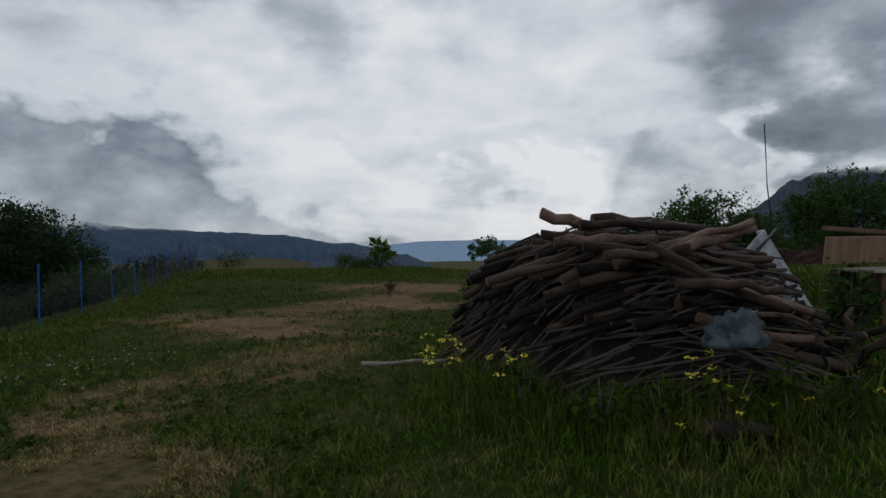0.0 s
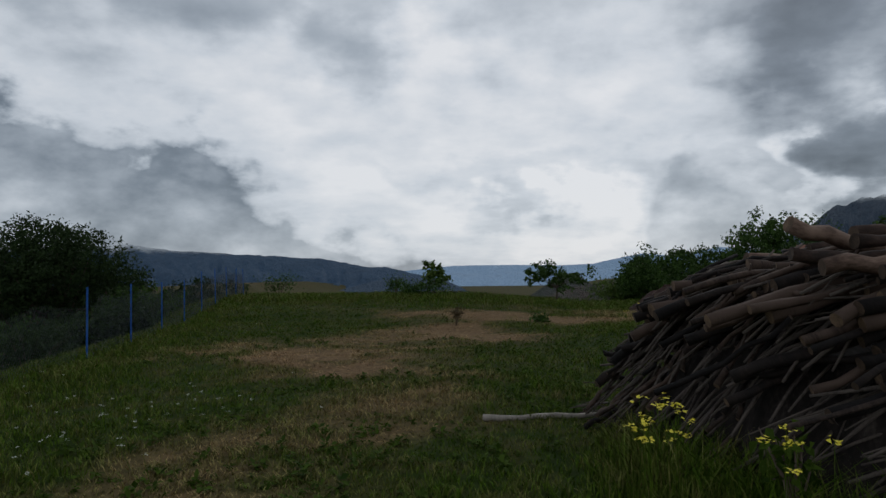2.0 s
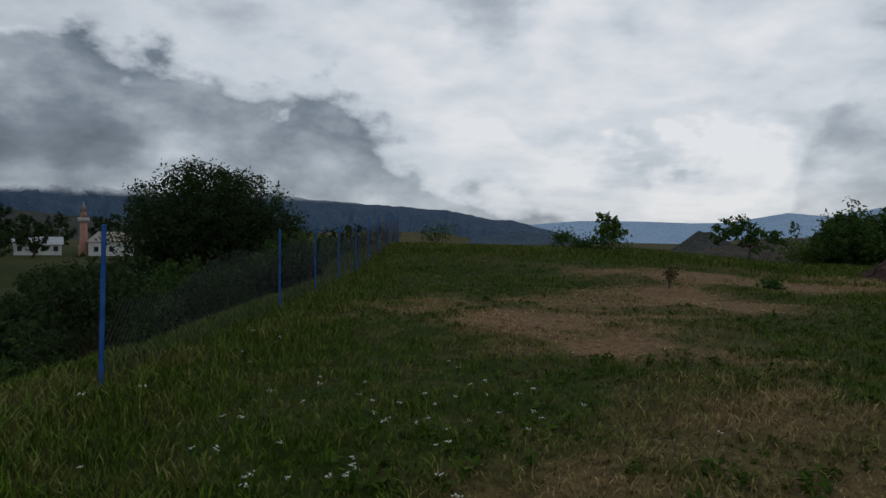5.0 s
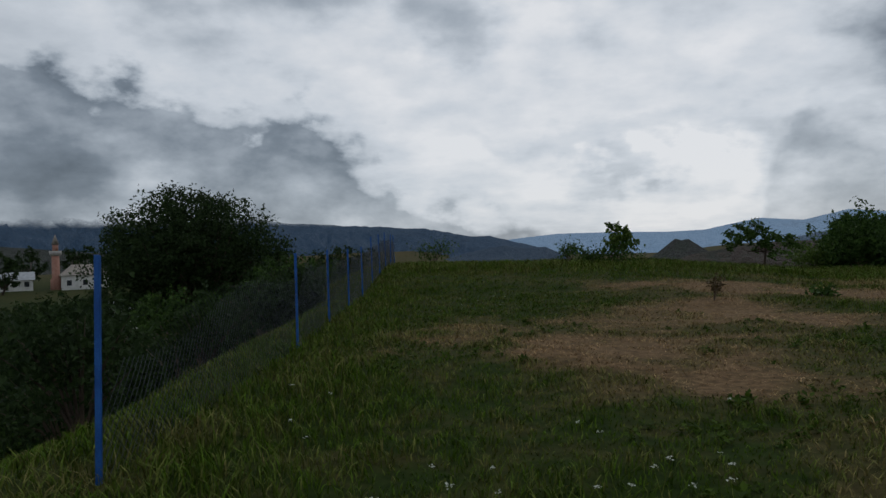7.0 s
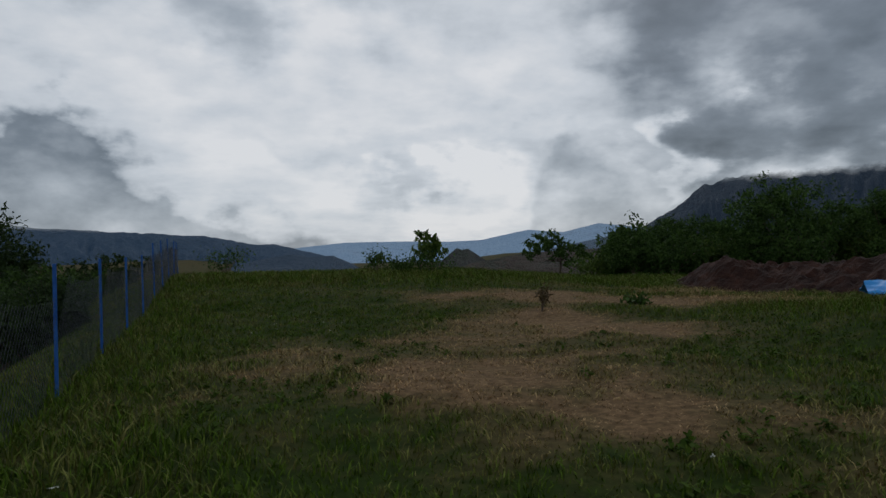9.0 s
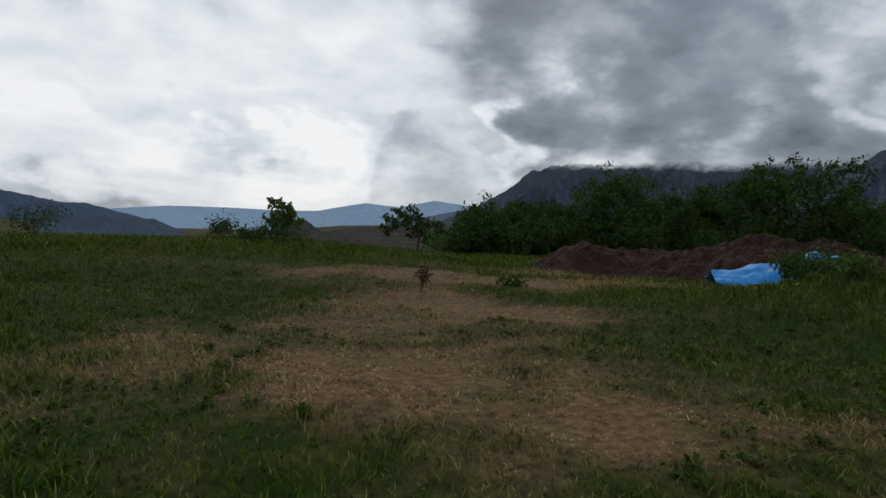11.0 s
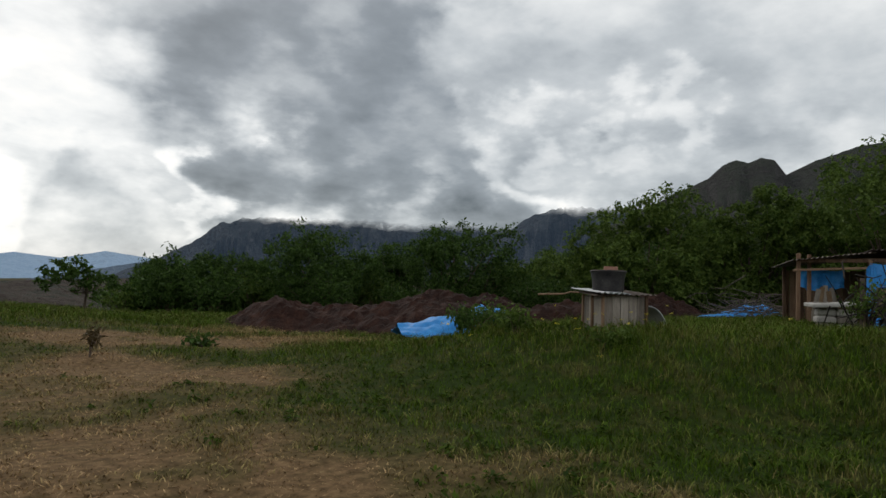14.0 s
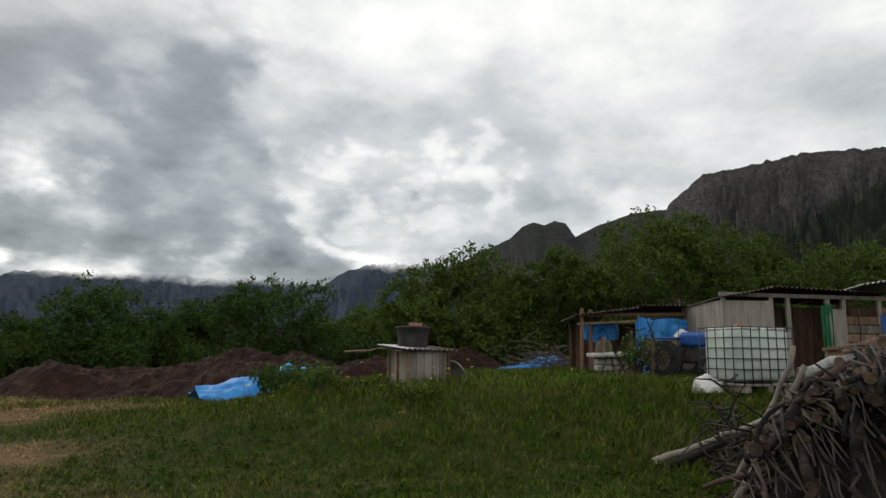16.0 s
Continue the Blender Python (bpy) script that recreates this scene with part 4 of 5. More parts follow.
def make_heap(name, spine, width, height, label, seed):
    """A long heap along a spine of plan points, with clods and crumbling sides."""
    rng = np.random.RandomState(seed)
    spine = np.array(spine, float)
    n, m = 110, 36
    t = np.linspace(0, len(spine) - 1, n)
    cx, cy = (np.interp(t, range(len(spine)), spine[:, i]) for i in (0, 1))
    dx, dy = np.gradient(cx), np.gradient(cy)
    ln = np.hypot(dx, dy)
    nx, ny = -dy / ln, dx / ln
    s = np.linspace(-1, 1, m)[None, :]
    ends = np.clip(np.minimum(t, len(spine) - 1 - t) / 0.55, 0, 1)[:, None] ** 0.6
    W = width * (0.35 + 0.65 * ends)
    X, Y = cx[:, None] + nx[:, None] * s * W, cy[:, None] + ny[:, None] * s * W
    prof = np.clip(1 - np.abs(s) ** 1.7, 0, 1)
    H = height * ends * prof * (1 + 0.22 * layered(X * 0.5, Y * 0.5, 2, seed)) + 0.11 * layered(X * 2.2, Y * 2.2, 4, seed + 4, 0.7) * (0.2 + prof)
    Z = ground_z(X, Y) + H - 0.12
    V = np.stack([X, Y, Z], -1).reshape(-1, 3)
    i = np.arange(n * m).reshape(n, m)
    F = np.stack([i[:-1, :-1], i[:-1, 1:], i[1:, 1:], i[1:, :-1]], -1).reshape(-1, 4)
    ob = arrays(name, V, F, MANURE, smooth=False)
    return tagged(ob, label, "heap")


make_heap("manure_mound", [(5.6, 30.2), (8.0, 27.5), (10.2, 24.6), (12.2, 22.4)], 2.4, 1.05, "long heap of crumbly red-brown manure", 41)
make_heap("manure_mound", [(10.5, 29.0), (14.5, 25.5), (17.5, 21.5), (19.5, 18.0)], 2.2, 1.3, "dark red-brown manure heap behind another", 42)


def make_tarp(name, a, b, width, height, label, seed, material=BLUETARP):
    """A crumpled tarpaulin thrown over a low rise, with folds and a loose hem."""
    a, b = np.array(a, float), np.array(b, float)
    n, m = 60, 30
    u, v = np.meshgrid(np.linspace(0, 1, n), np.linspace(-1, 1, m), indexing="ij")
    d = (b - a)
    side = np.array([-d[1], d[0]]) / np.hypot(*d)
    wob = 1 + 0.15 * layered(u * 4, v * 2 + 3, 2, seed)
    X = a[0] + d[0] * u + side[0] * v * width * wob
    Y = a[1] + d[1] * u + side[1] * v * width * wob
    hump = (1 - np.abs(v) ** 2.2) * (0.35 + 0.65 * smooth(u, 0, 0.75)) * (1 - 0.5 * smooth(u, 0.85, 1.0))
    folds = 0.16 * np.abs(layered(u * 6 + v, v * 2.2, 3, seed + 1)) + 0.05 * layered(u * 16, v * 6, 2, seed + 2)
    Z = ground_z(X, Y) + 0.05 + height * hump + folds * 0.75
    V = np.stack([X, Y, Z], -1).reshape(-1, 3)
    i = np.arange(n * m).reshape(n, m)
    F = np.stack([i[:-1, :-1], i[1:, :-1], i[1:, 1:], i[:-1, 1:]], -1).reshape(-1, 4)
    ob = arrays(name, V, F, material, smooth=True)
    return tagged(ob, label, "tarpaulin")


make_tarp("tarpaulin", (7.25, 23.0), (10.5, 20.9), 0.9, 0.85, "crumpled bright blue tarpaulin at the foot of the heap", 51)
make_tarp("tarpaulin", (15.6, 17.2), (17.6, 15.4), 0.6, 0.3, "blue tarpaulin over a brush pile", 52)

# ---- the hutch ----


def corrugated(name, size, waves, material, parent, m, amp=0.012, label=""):
    """A wavy sheet with thickness; the waves run along its second side."""
    n = waves * 6 + 1
    x = np.linspace(-size[0] / 2, size[0] / 2, n)
    z = amp * np.sin(np.linspace(0, waves * 2 * math.pi, n))
    bm = bmesh.new()
    top = [[bm.verts.new((x[i], y, z[i] + dz)) for i in range(n)] for y, dz in ((-size[1] / 2, 0), (size[1] / 2, 0), (size[1] / 2, -0.006), (-size[1] / 2, -0.006))]
    for r in range(4):
        a, b = top[r], top[(r + 1) % 4]
        for i in range(n - 1):
            bm.faces.new((a[i], a[i + 1], b[i + 1], b[i]))
    o = part(name, bm, material, parent, label)
    o.matrix_basis = m
    return o


def boards(parent, name, count, width, height, at, rot, material, gap=0.012, thick=0.022, jitter=0.02):
    for k in range(count):
        bm = bmesh.new()
        box(bm, (width / count - gap, thick, height + random.uniform(-jitter, jitter)), bevel=0.003)
        part(name, bm, material, parent).matrix_basis = pose(*at, *rot) @ pose((k + 0.5) * width / count - width / 2, random.uniform(0, 0.008), height / 2)


def make_hutch():
    base = (5.25, 14.9)
    h = thing("hutch", pose(base[0], base[1], gz(*base) - 0.05, 0, 0, -34), "small grey board hutch with a wavy sheet roof in tall grass", "hutch")
    boards(h, "front_board", 5, 0.86, 0.68, (0.1, -0.4, 0), (0, 0, 0), GREYWOOD)
    boards(h, "side_board", 4, 0.8, 0.68, (-0.33, 0, 0), (0, 0, 90), GREYWOOD)
    boards(h, "back_board", 4, 0.86, 0.68, (0.1, 0.4, 0), (0, 0, 0), GREYWOOD)
    boards(h, "side_board", 4, 0.8, 0.68, (0.53, 0, 0), (0, 0, 90), GREYWOOD)
    for x, y in ((-0.36, -0.42), (-0.36, 0.02), (-0.36, 0.42), (0.55, -0.42)):
        bm = bmesh.new()
        box(bm, (0.05, 0.05, 0.71), (0, 0, 0.355), bevel=0.005)
        part("corner_post", bm, BROWNWOOD, h).matrix_basis = pose(x, y, 0)
    corrugated("roof_sheet", (1.25, 1.05), 11, RUSTY, h, pose(0.08, 0, 0.74, 4, -2, 0), 0.014, "rusted wavy roof sheet")
    corrugated("roof_sheet", (0.7, 1.1), 6, TIN, h, pose(-0.2, 0.02, 0.775, 4, 1, 3), 0.014, "pale wavy roof sheet")
    # bent sheet lying against the end wall
    bm = bmesh.new()
    n = 10
    rows = [[bm.verts.new((0.58 + 0.42 * math.sin(a) * k, y, 0.02 + 0.5 * math.cos(a) * k)) for a in np.linspace(0, 1.5, n)] for y, k in ((-0.42, 1), (0.3, 1), (0.3, 0.97), (-0.42, 0.97))]
    for r in range(4):
        p, q = rows[r], rows[(r + 1) % 4]
        for i in range(n - 1):
            bm.faces.new((p[i], q[i], q[i + 1], p[i + 1]))
    part("curved_sheet", bm, TIN, h, "bent pale metal sheet")
    top = thing("drum", pose(base[0] + 0.02, base[1] + 0.05, gz(*base) + 0.72), "blackened cut-down metal drum on the hutch roof", "drum")
    bm = bmesh.new()
    tube(bm, [(0, 0, 0), (0, 0, 0.02), (0, 0, 0.2), (0, 0, 0.36), (0, 0, 0.385), (0, 0, 0.4)], [0.29, 0.3, 0.31, 0.335, 0.36, 0.355], 24)
    part("barrel", bm, DARKMETAL, top)
    bm = bmesh.new()
    tube(bm, [(0, 0, 0.4), (0, 0, 0.415)], [0.35, 0.33], 24)
    part("lid", bm, RUSTY, top)
    bm = bmesh.new()
    box(bm, (0.25, 0.12, 0.075), (base[0] + 0.06, base[1] + 0.02, gz(*base) + 1.173), (0, 0, -40), 0.006)
    tagged(part("brick", bm, BRICKRED), "red brick weighing down a drum lid", "brick")
    lone_log("pole", (base[0] - 1.0, base[1] + 1.0, gz(*base) + 0.62), (base[0] - 0.15, base[1] + 0.35, gz(*base) + 0.69), 0.02, BROWNWOOD, "thin pole lying on the hutch edge", 9)


make_hutch()

# ---- sheds ----


def put(parent, name, size, at, material, rot=(0, 0, 0), bevel=0.006, label=""):
    bm = bmesh.new()
    box(bm, size, bevel=bevel)
    o = part(name, bm, material, parent, label)
    o.matrix_basis = pose(*at, *rot)
    return o


def curtain(parent, name, w, h, at, material, rot=(0, 0, 0), folds=5, depth=0.05, label="", seed=1):
    n, m = 40, 14
    u, v = np.meshgrid(np.linspace(-0.5, 0.5, n), np.linspace(0, 1, m), indexing="ij")
    Y = depth * np.sin(u * folds * 6.28 + 2 * v) * (0.4 + 0.6 * v) + depth * 0.8 * layered(u * 6, v * 4, 2, seed)
    Z = -v * h + 0.03 * h * np.cos(u * folds * 3) - 0.05 * v * layered(u * 9, v, 2, seed + 5)
    V = np.stack([u * w, Y, Z], -1).reshape(-1, 3)
    i = np.arange(n * m).reshape(n, m)
    F = np.stack([i[:-1, :-1], i[1:, :-1], i[1:, 1:], i[:-1, 1:]], -1).reshape(-1, 4)
    o = arrays(name, V, F, material, parent, True)
    o.matrix_basis = pose(*at, *rot)
    return tagged(o, label)


def make_shed_a():
    s = thing("lean_to_shed", pose(13.13, 11.9, 0.86, 0, 0, -63.6), "patched lean-to shed of boards, blue tarpaulin and rusted sheet", "shed")
    for x, y, h in ((-1.62, 0.0, 1.95), (-1.25, 0.5, 1.95), (0.02, 0, 1.82), (1.86, 0, 1.8), (-1.5, 2.2, 1.7), (1.9, 2.2, 1.6), (2.45, 0.1, 1.9)):
        put(s, "post", (0.09, 0.09, h), (x, y, h / 2 - 0.05), BROWNWOOD, (0, random.uniform(-2, 2), 0))
    put(s, "beam", (3.6, 0.09, 0.1), (0.15, 0.02, 1.74), BROWNWOOD, (0, -1, 0))
    put(s, "rail", (1.7, 0.06, 0.06), (-0.9, -0.04, 1.5), BROWNWOOD, (0, -3, 0))
    boards(s, "back_board", 18, 3.5, 1.55, (0.2, 2.25, 0), (0, 0, 0), BROWNWOOD)
    boards(s, "side_board", 10, 2.2, 1.6, (2.45, 1.15, 0), (0, 0, 90), GREYWOOD)
    put(s, "chipboard_panel", (1.72, 0.03, 0.98), (0.95, -0.01, 0.62), CHIPBOARD)
    curtain(s, "tarpaulin_curtain", 1.84, 0.62, (0.95, -0.06, 1.62), BLUETARP, (0, 2, 0), 4, 0.04, "blue tarpaulin nailed over the wall", 3)
    curtain(s, "tarpaulin_strip", 0.22, 1.3, (0.03, -0.08, 1.6), BLUETARP, (0, 0, 0), 2, 0.03, "torn blue tarpaulin strip", 4)
    curtain(s, "tarpaulin_skirt", 1.9, 0.55, (0.95, -0.16, 0.3), BLUETARP, (-20, 0, 0), 6, 0.06, "blue tarpaulin skirt at the wall foot", 5)
    curtain(s, "back_tarpaulin", 1.1, 0.5, (-0.85, 0.9, 1.5), BLUETARP, (0, 0, 0), 4, 0.05, "blue tarpaulin hung inside", 6)
    for k, (x, hh, r) in enumerate([(-1.1, 1.0, 8), (-0.98, 1.05, 4), (-0.85, 1.1, -3), (-0.72, 0.95, -10), (-0.62, 1.05, -14)]):
        put(s, "leaning_plank", (0.12, 0.025, hh), (x, 0.55, hh / 2), CHIPBOARD if k % 2 else GREYWOOD, (12, r, 0))
    boards(s, "patch_board", 3, 0.6, 1.55, (2.18, 0.0, 0), (0, 0, 0), GREYWOOD)
    corrugated("roof_sheet", (1.9, 2.7), 16, RUSTY, s, pose(-0.85, 1.1, 1.78, -2, -7, 0), 0.02)
    corrugated("roof_sheet", (2.1, 2.7), 18, RUSTY, s, pose(1.05, 1.1, 1.93, -3, 0, 0), 0.02)
    corrugated("roof_sheet", (0.9, 2.6), 8, TIN, s, pose(2.2, 1.1, 1.88, -3, -3, 0), 0.02)
    lumpy("roof_bag", (2.05, -0.1, 1.72), (0.14, 0.12, 0.22), WHITEPLASTIC, "", "", 5, s)
    # slab table of stacked stones before the open bay
    t = thing("stone_table", pose(11.35, 12.3, gz(11.35, 12.3), 0, 0, -60), "pale slab laid on stacked stones by the shed", "table")
    put(t, "slab", (1.15, 0.7, 0.09), (0, 0, 0.62), CONCRETE, (2, -3, 0), 0.02)
    for k in range(7):
        put(t, "stone", (0.42, 0.4, 0.17), (-0.2 + 0.42 * (k % 2), 0.05, 0.09 + 0.165 * (k // 2)), CONCRETE if k % 3 else GREYWOOD, (random.uniform(-4, 4), random.uniform(-3, 3), random.uniform(-20, 20)), 0.04)


def make_shed_b():
    s = thing("animal_shed", pose(11.54, 9.5, 0.86, 0, 0, -63.6), "long board shed with dark open bays under wavy roofing", "shed")
    X = (0.0, 1.2, 1.62, 2.6, 3.0, 3.9, 5.6)
    for x in X:
        put(s, "post", (0.1, 0.1, 2.2), (x, 0, 1.0), GREYWOOD, (0, random.uniform(-1.5, 1.5), 0))
    put(s, "wall_panel", (1.2, 0.03, 0.85), (0.6, -0.06, 1.55), GREYWOOD, (0, 0, 0), 0.006, "flat grey board wall panel")
    put(s, "wall_panel", (1.2, 0.03, 1.1), (0.6, -0.04, 0.55), CHIPBOARD)
    put(s, "half_door", (0.42, 0.03, 1.2), (1.42, -0.05, 0.6), GREYWOOD)
    put(s, "board_panel", (0.38, 0.03, 1.75), (2.8, -0.05, 0.9), GREYWOOD)
    for k in range(6):
        put(s, "plank", (0.95, 0.03, 0.2), (3.46, -0.03, 0.4 + 0.22 * k), BROWNWOOD if k % 2 else GREYWOOD, (0, random.uniform(-1, 1), 0))
    put(s, "beam", (5.8, 0.1, 0.1), (2.8, -0.02, 2.08), GREYWOOD, (0, 1.2, 0))
    curtain(s, "net", 0.28, 1.25, (2.55, -0.08, 1.9), surface("green_net", [(0.01, 0.09, 0.04), (0.02, 0.16, 0.07), (0.04, 0.2, 0.1)], 6, 40, 0.7), (0, 0, 0), 3, 0.04, "green net hung on a post", 7)
    curtain(s, "tarpaulin_curtain", 1.5, 1.7, (4.65, -0.1, 1.62), surface("deep_blue_sheet", [(0.008, 0.06, 0.24), (0.012, 0.1, 0.36), (0.02, 0.15, 0.45)], 3, 30, 0.5), (0, 0, 0), 4, 0.07, "deep blue sheet hung as a curtain", 8)
    boards(s, "back_board", 20, 5.8, 2.0, (2.8, 2.6, 0), (0, 0, 0), BROWNWOOD)
    boards(s, "side_board", 10, 2.6, 2.0, (0.0, 1.3, 0), (0, 0, 90), GREYWOOD)
    boards(s, "side_board", 10, 2.6, 2.0, (5.7, 1.3, 0), (0, 0, 90), BROWNWOOD)
    corrugated("roof_sheet", (1.35, 3.0), 12, RUSTY, s, pose(0.58, 1.2, 2.14, -2, -11, 0), 0.02)
    corrugated("roof_sheet", (2.9, 3.0), 24, RUSTY, s, pose(2.6, 1.2, 2.2, -2, 3.0, 0), 0.02)
    corrugated("roof_sheet", (2.6, 3.2), 20, TIN, s, pose(4.45, 0.9, 2.42, -5, -9, 0), 0.02, "pale wavy roof sheet")
    c = thing("crate", pose(9.2, 6.9, gz(9.2, 6.9), 0, 0, -63), "blue plastic crate by the shed", "crate")
    for x, y, w, d in ((0, -0.3, 0.8, 0.03), (0, 0.3, 0.8, 0.03), (-0.39, 0, 0.03, 0.57), (0.39, 0, 0.03, 0.57)):
        put(c, "side", (w, d, 0.7), (x, y, 0.37), BLUETARP)
    put(c, "base", (0.74, 0.54, 0.03), (0, 0, 0.05), BLUETARP)


make_shed_a()
make_shed_b()


def make_tank():
    t = thing("water_tank", pose(6.95, 8.9, gz(6.95, 8.9), 0, 0, -42), "milky plastic water tank in a steel tube cage", "water tank")
    bm = bmesh.new()
    box(bm, (1.12, 0.94, 0.92), (0, 0, 0.66), bevel=0.07)
    for f in bm.faces:
        f.smooth = True
    part("container", bm, TANK, t)
    bm = bmesh.new()
    for x in (-0.29, 0.29):
        for y in (-0.24, 0.24):
            box(bm, (0.5, 0.42, 0.07), (x, y, 1.12), bevel=0.03)
    part("top_bulge", bm, WHITEPLASTIC, t, "white top of the tank")
    for k in range(6):
        bm = bmesh.new()
        z = 0.22 + 0.185 * k
        pts = [(-0.6, -0.5, z), (0.6, -0.5, z), (0.6, 0.5, z), (-0.6, 0.5, z), (-0.6, -0.5, z)]
        for a, b in zip(pts, pts[1:]):
            tube(bm, [a, b], 0.011, 6)
        part("cage_ring", bm, WIRE, t)
    for k in range(7):
        for y in (-0.51, 0.51):
            bm = bmesh.new()
            tube(bm, [(-0.6 + 0.2 * k, y, 0.14), (-0.6 + 0.2 * k, y, 1.16)], 0.011, 6)
            part("cage_bar", bm, WIRE, t)
    for k in range(1, 5):
        for x in (-0.61, 0.61):
            bm = bmesh.new()
            tube(bm, [(x, -0.5 + 0.2 * k, 0.14), (x, -0.5 + 0.2 * k, 1.16)], 0.011, 6)
            part("cage_bar", bm, WIRE, t)
    put(t, "pallet_deck", (1.2, 1.0, 0.04), (0, 0, 0.14), GREYWOOD)
    for x in (-0.5, 0, 0.5):
        put(t, "pallet_runner", (0.12, 1.0, 0.11), (x, 0, 0.06), GREYWOOD)
    bm = bmesh.new()
    box(bm, (0.22, 0.11, 0.065), (6.9, 9.0, gz(6.95, 8.9) + 1.19), (0, 0, 20), 0.006)
    tagged(part("brick", bm, BRICKRED), "red brick on top of the water tank", "brick")


make_tank()
lumpy("sack", (6.35, 9.55, gz(6.35, 9.55)), (0.36, 0.28, 0.26), WHITEPLASTIC, "bulging off-white sack leaning in the grass", "sack", 7)


def make_tractor():
    t = thing("tractor", pose(10.6, 9.85, gz(10.6, 9.85), 0, 0, -30), "small old blue tractor parked by the shed", "tractor")
    bm = bmesh.new()
    box(bm, (0.5, 1.1, 0.38), (0, 0.1, 0.98), bevel=0.08)
    part("hood", bm, BLUEPAINT, t)
    put(t, "engine", (0.4, 1.0, 0.4), (0, 0.1, 0.62), DARKMETAL, (0, 0, 0), 0.04)
    for x in (-0.5, 0.5):
        for y, r in ((0.85, 0.48), (-0.45, 0.32)):
            bm = bmesh.new()
            tube(bm, [(x - 0.1, y, r), (x - 0.08, y, r), (x + 0.08, y, r), (x + 0.1, y, r)], [r * 0.85, r, r, r * 0.85], 20)
            w = part("wheel", bm, RUBBER, t)
            bm = bmesh.new()
            tube(bm, [(x - 0.11, y, r), (x + 0.11, y, r)], r * 0.5, 14)
            part("rim", bm, RUSTY, w)
    for x in (-0.5, 0.5):
        put(t, "mudguard", (0.26, 0.9, 0.05), (x, 0.85, 1.02), BLUEPAINT, (0, 0, 0), 0.02)
    lumpy("seat_cover", (0.1, 0.75, 1.0), (0.18, 0.2, 0.2), WHITEPLASTIC, "white cloth over the seat", "", 9, t)


make_tractor()


def make_brush(name, at, size, count, label, seed, rise=0.3):
    rng = np.random.RandomState(seed)
    bm = bmesh.new()
    for _ in range(count):
        a = rng.rand() * 6.28
        p = np.array([rng.normal() * size[0] * 0.3, rng.normal() * size[1] * 0.3, abs(rng.normal()) * size[2] * 0.35])
        d = np.array([math.cos(a), math.sin(a), rise * rng.normal()]) * (0.4 + 0.6 * rng.rand()) * size[0] * 0.6
        m = p + d * 0.5 + rng.normal(size=3) * 0.06
        e = p + d
        e[2], m[2] = min(max(e[2], 0.02), size[2]), min(max(m[2], 0.02), size[2])
        tube(bm, [p, m, e], [0.018, 0.013, 0.006], 4, False)
    ob = part(name, bm, TWIG)
    ob.location = (*at, gz(*at))
    return tagged(ob, label, "brushwood", kind="stuff")


make_brush("brush_pile", (16.6, 15.6), (2.4, 2.0, 1.0), 190, "grey brushwood heap by the shed", 61)
make_brush("brush_pile", (2.9, 8.9), (1.3, 0.8, 1.2), 90, "tangled dry brush against the woodpile", 62, 0.6)
make_brush("brush_pile", (3.45, 6.0), (0.9, 0.9, 0.95), 90, "dark roots and twigs at the woodpile end", 63, 0.6)
make_brush("bare_shrub", (9.6, 11.2), (1.1, 1.1, 1.6), 60, "bare brown shrub before the shed", 64, 1.4)
for x, y, h in ((9.75, 11.45, 1.2), (9.5, 10.95, 1.0)):
    lone_log("stake", (x, y, gz(x, y) - 0.1), (x + 0.05, y, gz(x, y) + h), 0.06, BARK, "dark wooden stake standing in the grass", int(h * 10))

lone_log("bare_stalk", (3.78, 7.4, gz(3.78, 7.4)), (3.7, 7.45, 2.9), 0.009, TWIG, "tall thin bare stalk rising from weeds", 21)
for k in range(6):
    x = 0.7 + 0.5 * k
    y = 5.2 + 0.6 * float(smooth(-x, -1.3, -0.4)) - 0.12 * (k % 2)
    make_shrub("tall_weed", (x, y), 0.45 + 0.25 * random.random(), 0.4, "tall thin weed grown up before the woodpile", WEED_LEAF, 70, 0.09, 400 + k, "weed", 9, "weeds before the woodpile")
make_shrub("tall_weed", (4.3, 6.9), 1.0, 0.9, "leafy weeds growing at the woodpile end", LEAF, 500, 0.1, 95, "weed", 12)

# ---- the village below ----


def make_house(name, at, w, d, h, label, wall=WHITEWASH, roof=ROOFTILE, hip=True, rz=40, windows=3, lift=0.0):
    g = thing(name, pose(at[0], at[1], gz(*at) + lift, 0, 0, rz), label, "house", "houses of the village")
    put(g, "wall", (w, d, h + 2), (0, 0, h / 2 - 1), wall, (0, 0, 0), 0.02)
    bm = bmesh.new()
    o, e = 0.4, (w * 0.28 if hip else w / 2 + 0.4)
    vs = [bm.verts.new(c) for c in ((-w / 2 - o, -d / 2 - o, h), (w / 2 + o, -d / 2 - o, h), (w / 2 + o, d / 2 + o, h), (-w / 2 - o, d / 2 + o, h), (-e, 0, h + d * 0.28), (e, 0, h + d * 0.28))]
    for f in ((0, 1, 5, 4), (2, 3, 4, 5), (1, 2, 5), (3, 0, 4), (3, 2, 1, 0)):
        bm.faces.new([vs[i] for i in f])
    part("roof", bm, roof, g)
    for k in range(windows):
        put(g, "window", (0.9, 0.06, 1.1), ((k + 0.5) * w / windows - w / 2, -d / 2 - 0.03, h * 0.55), DARKGLASS)


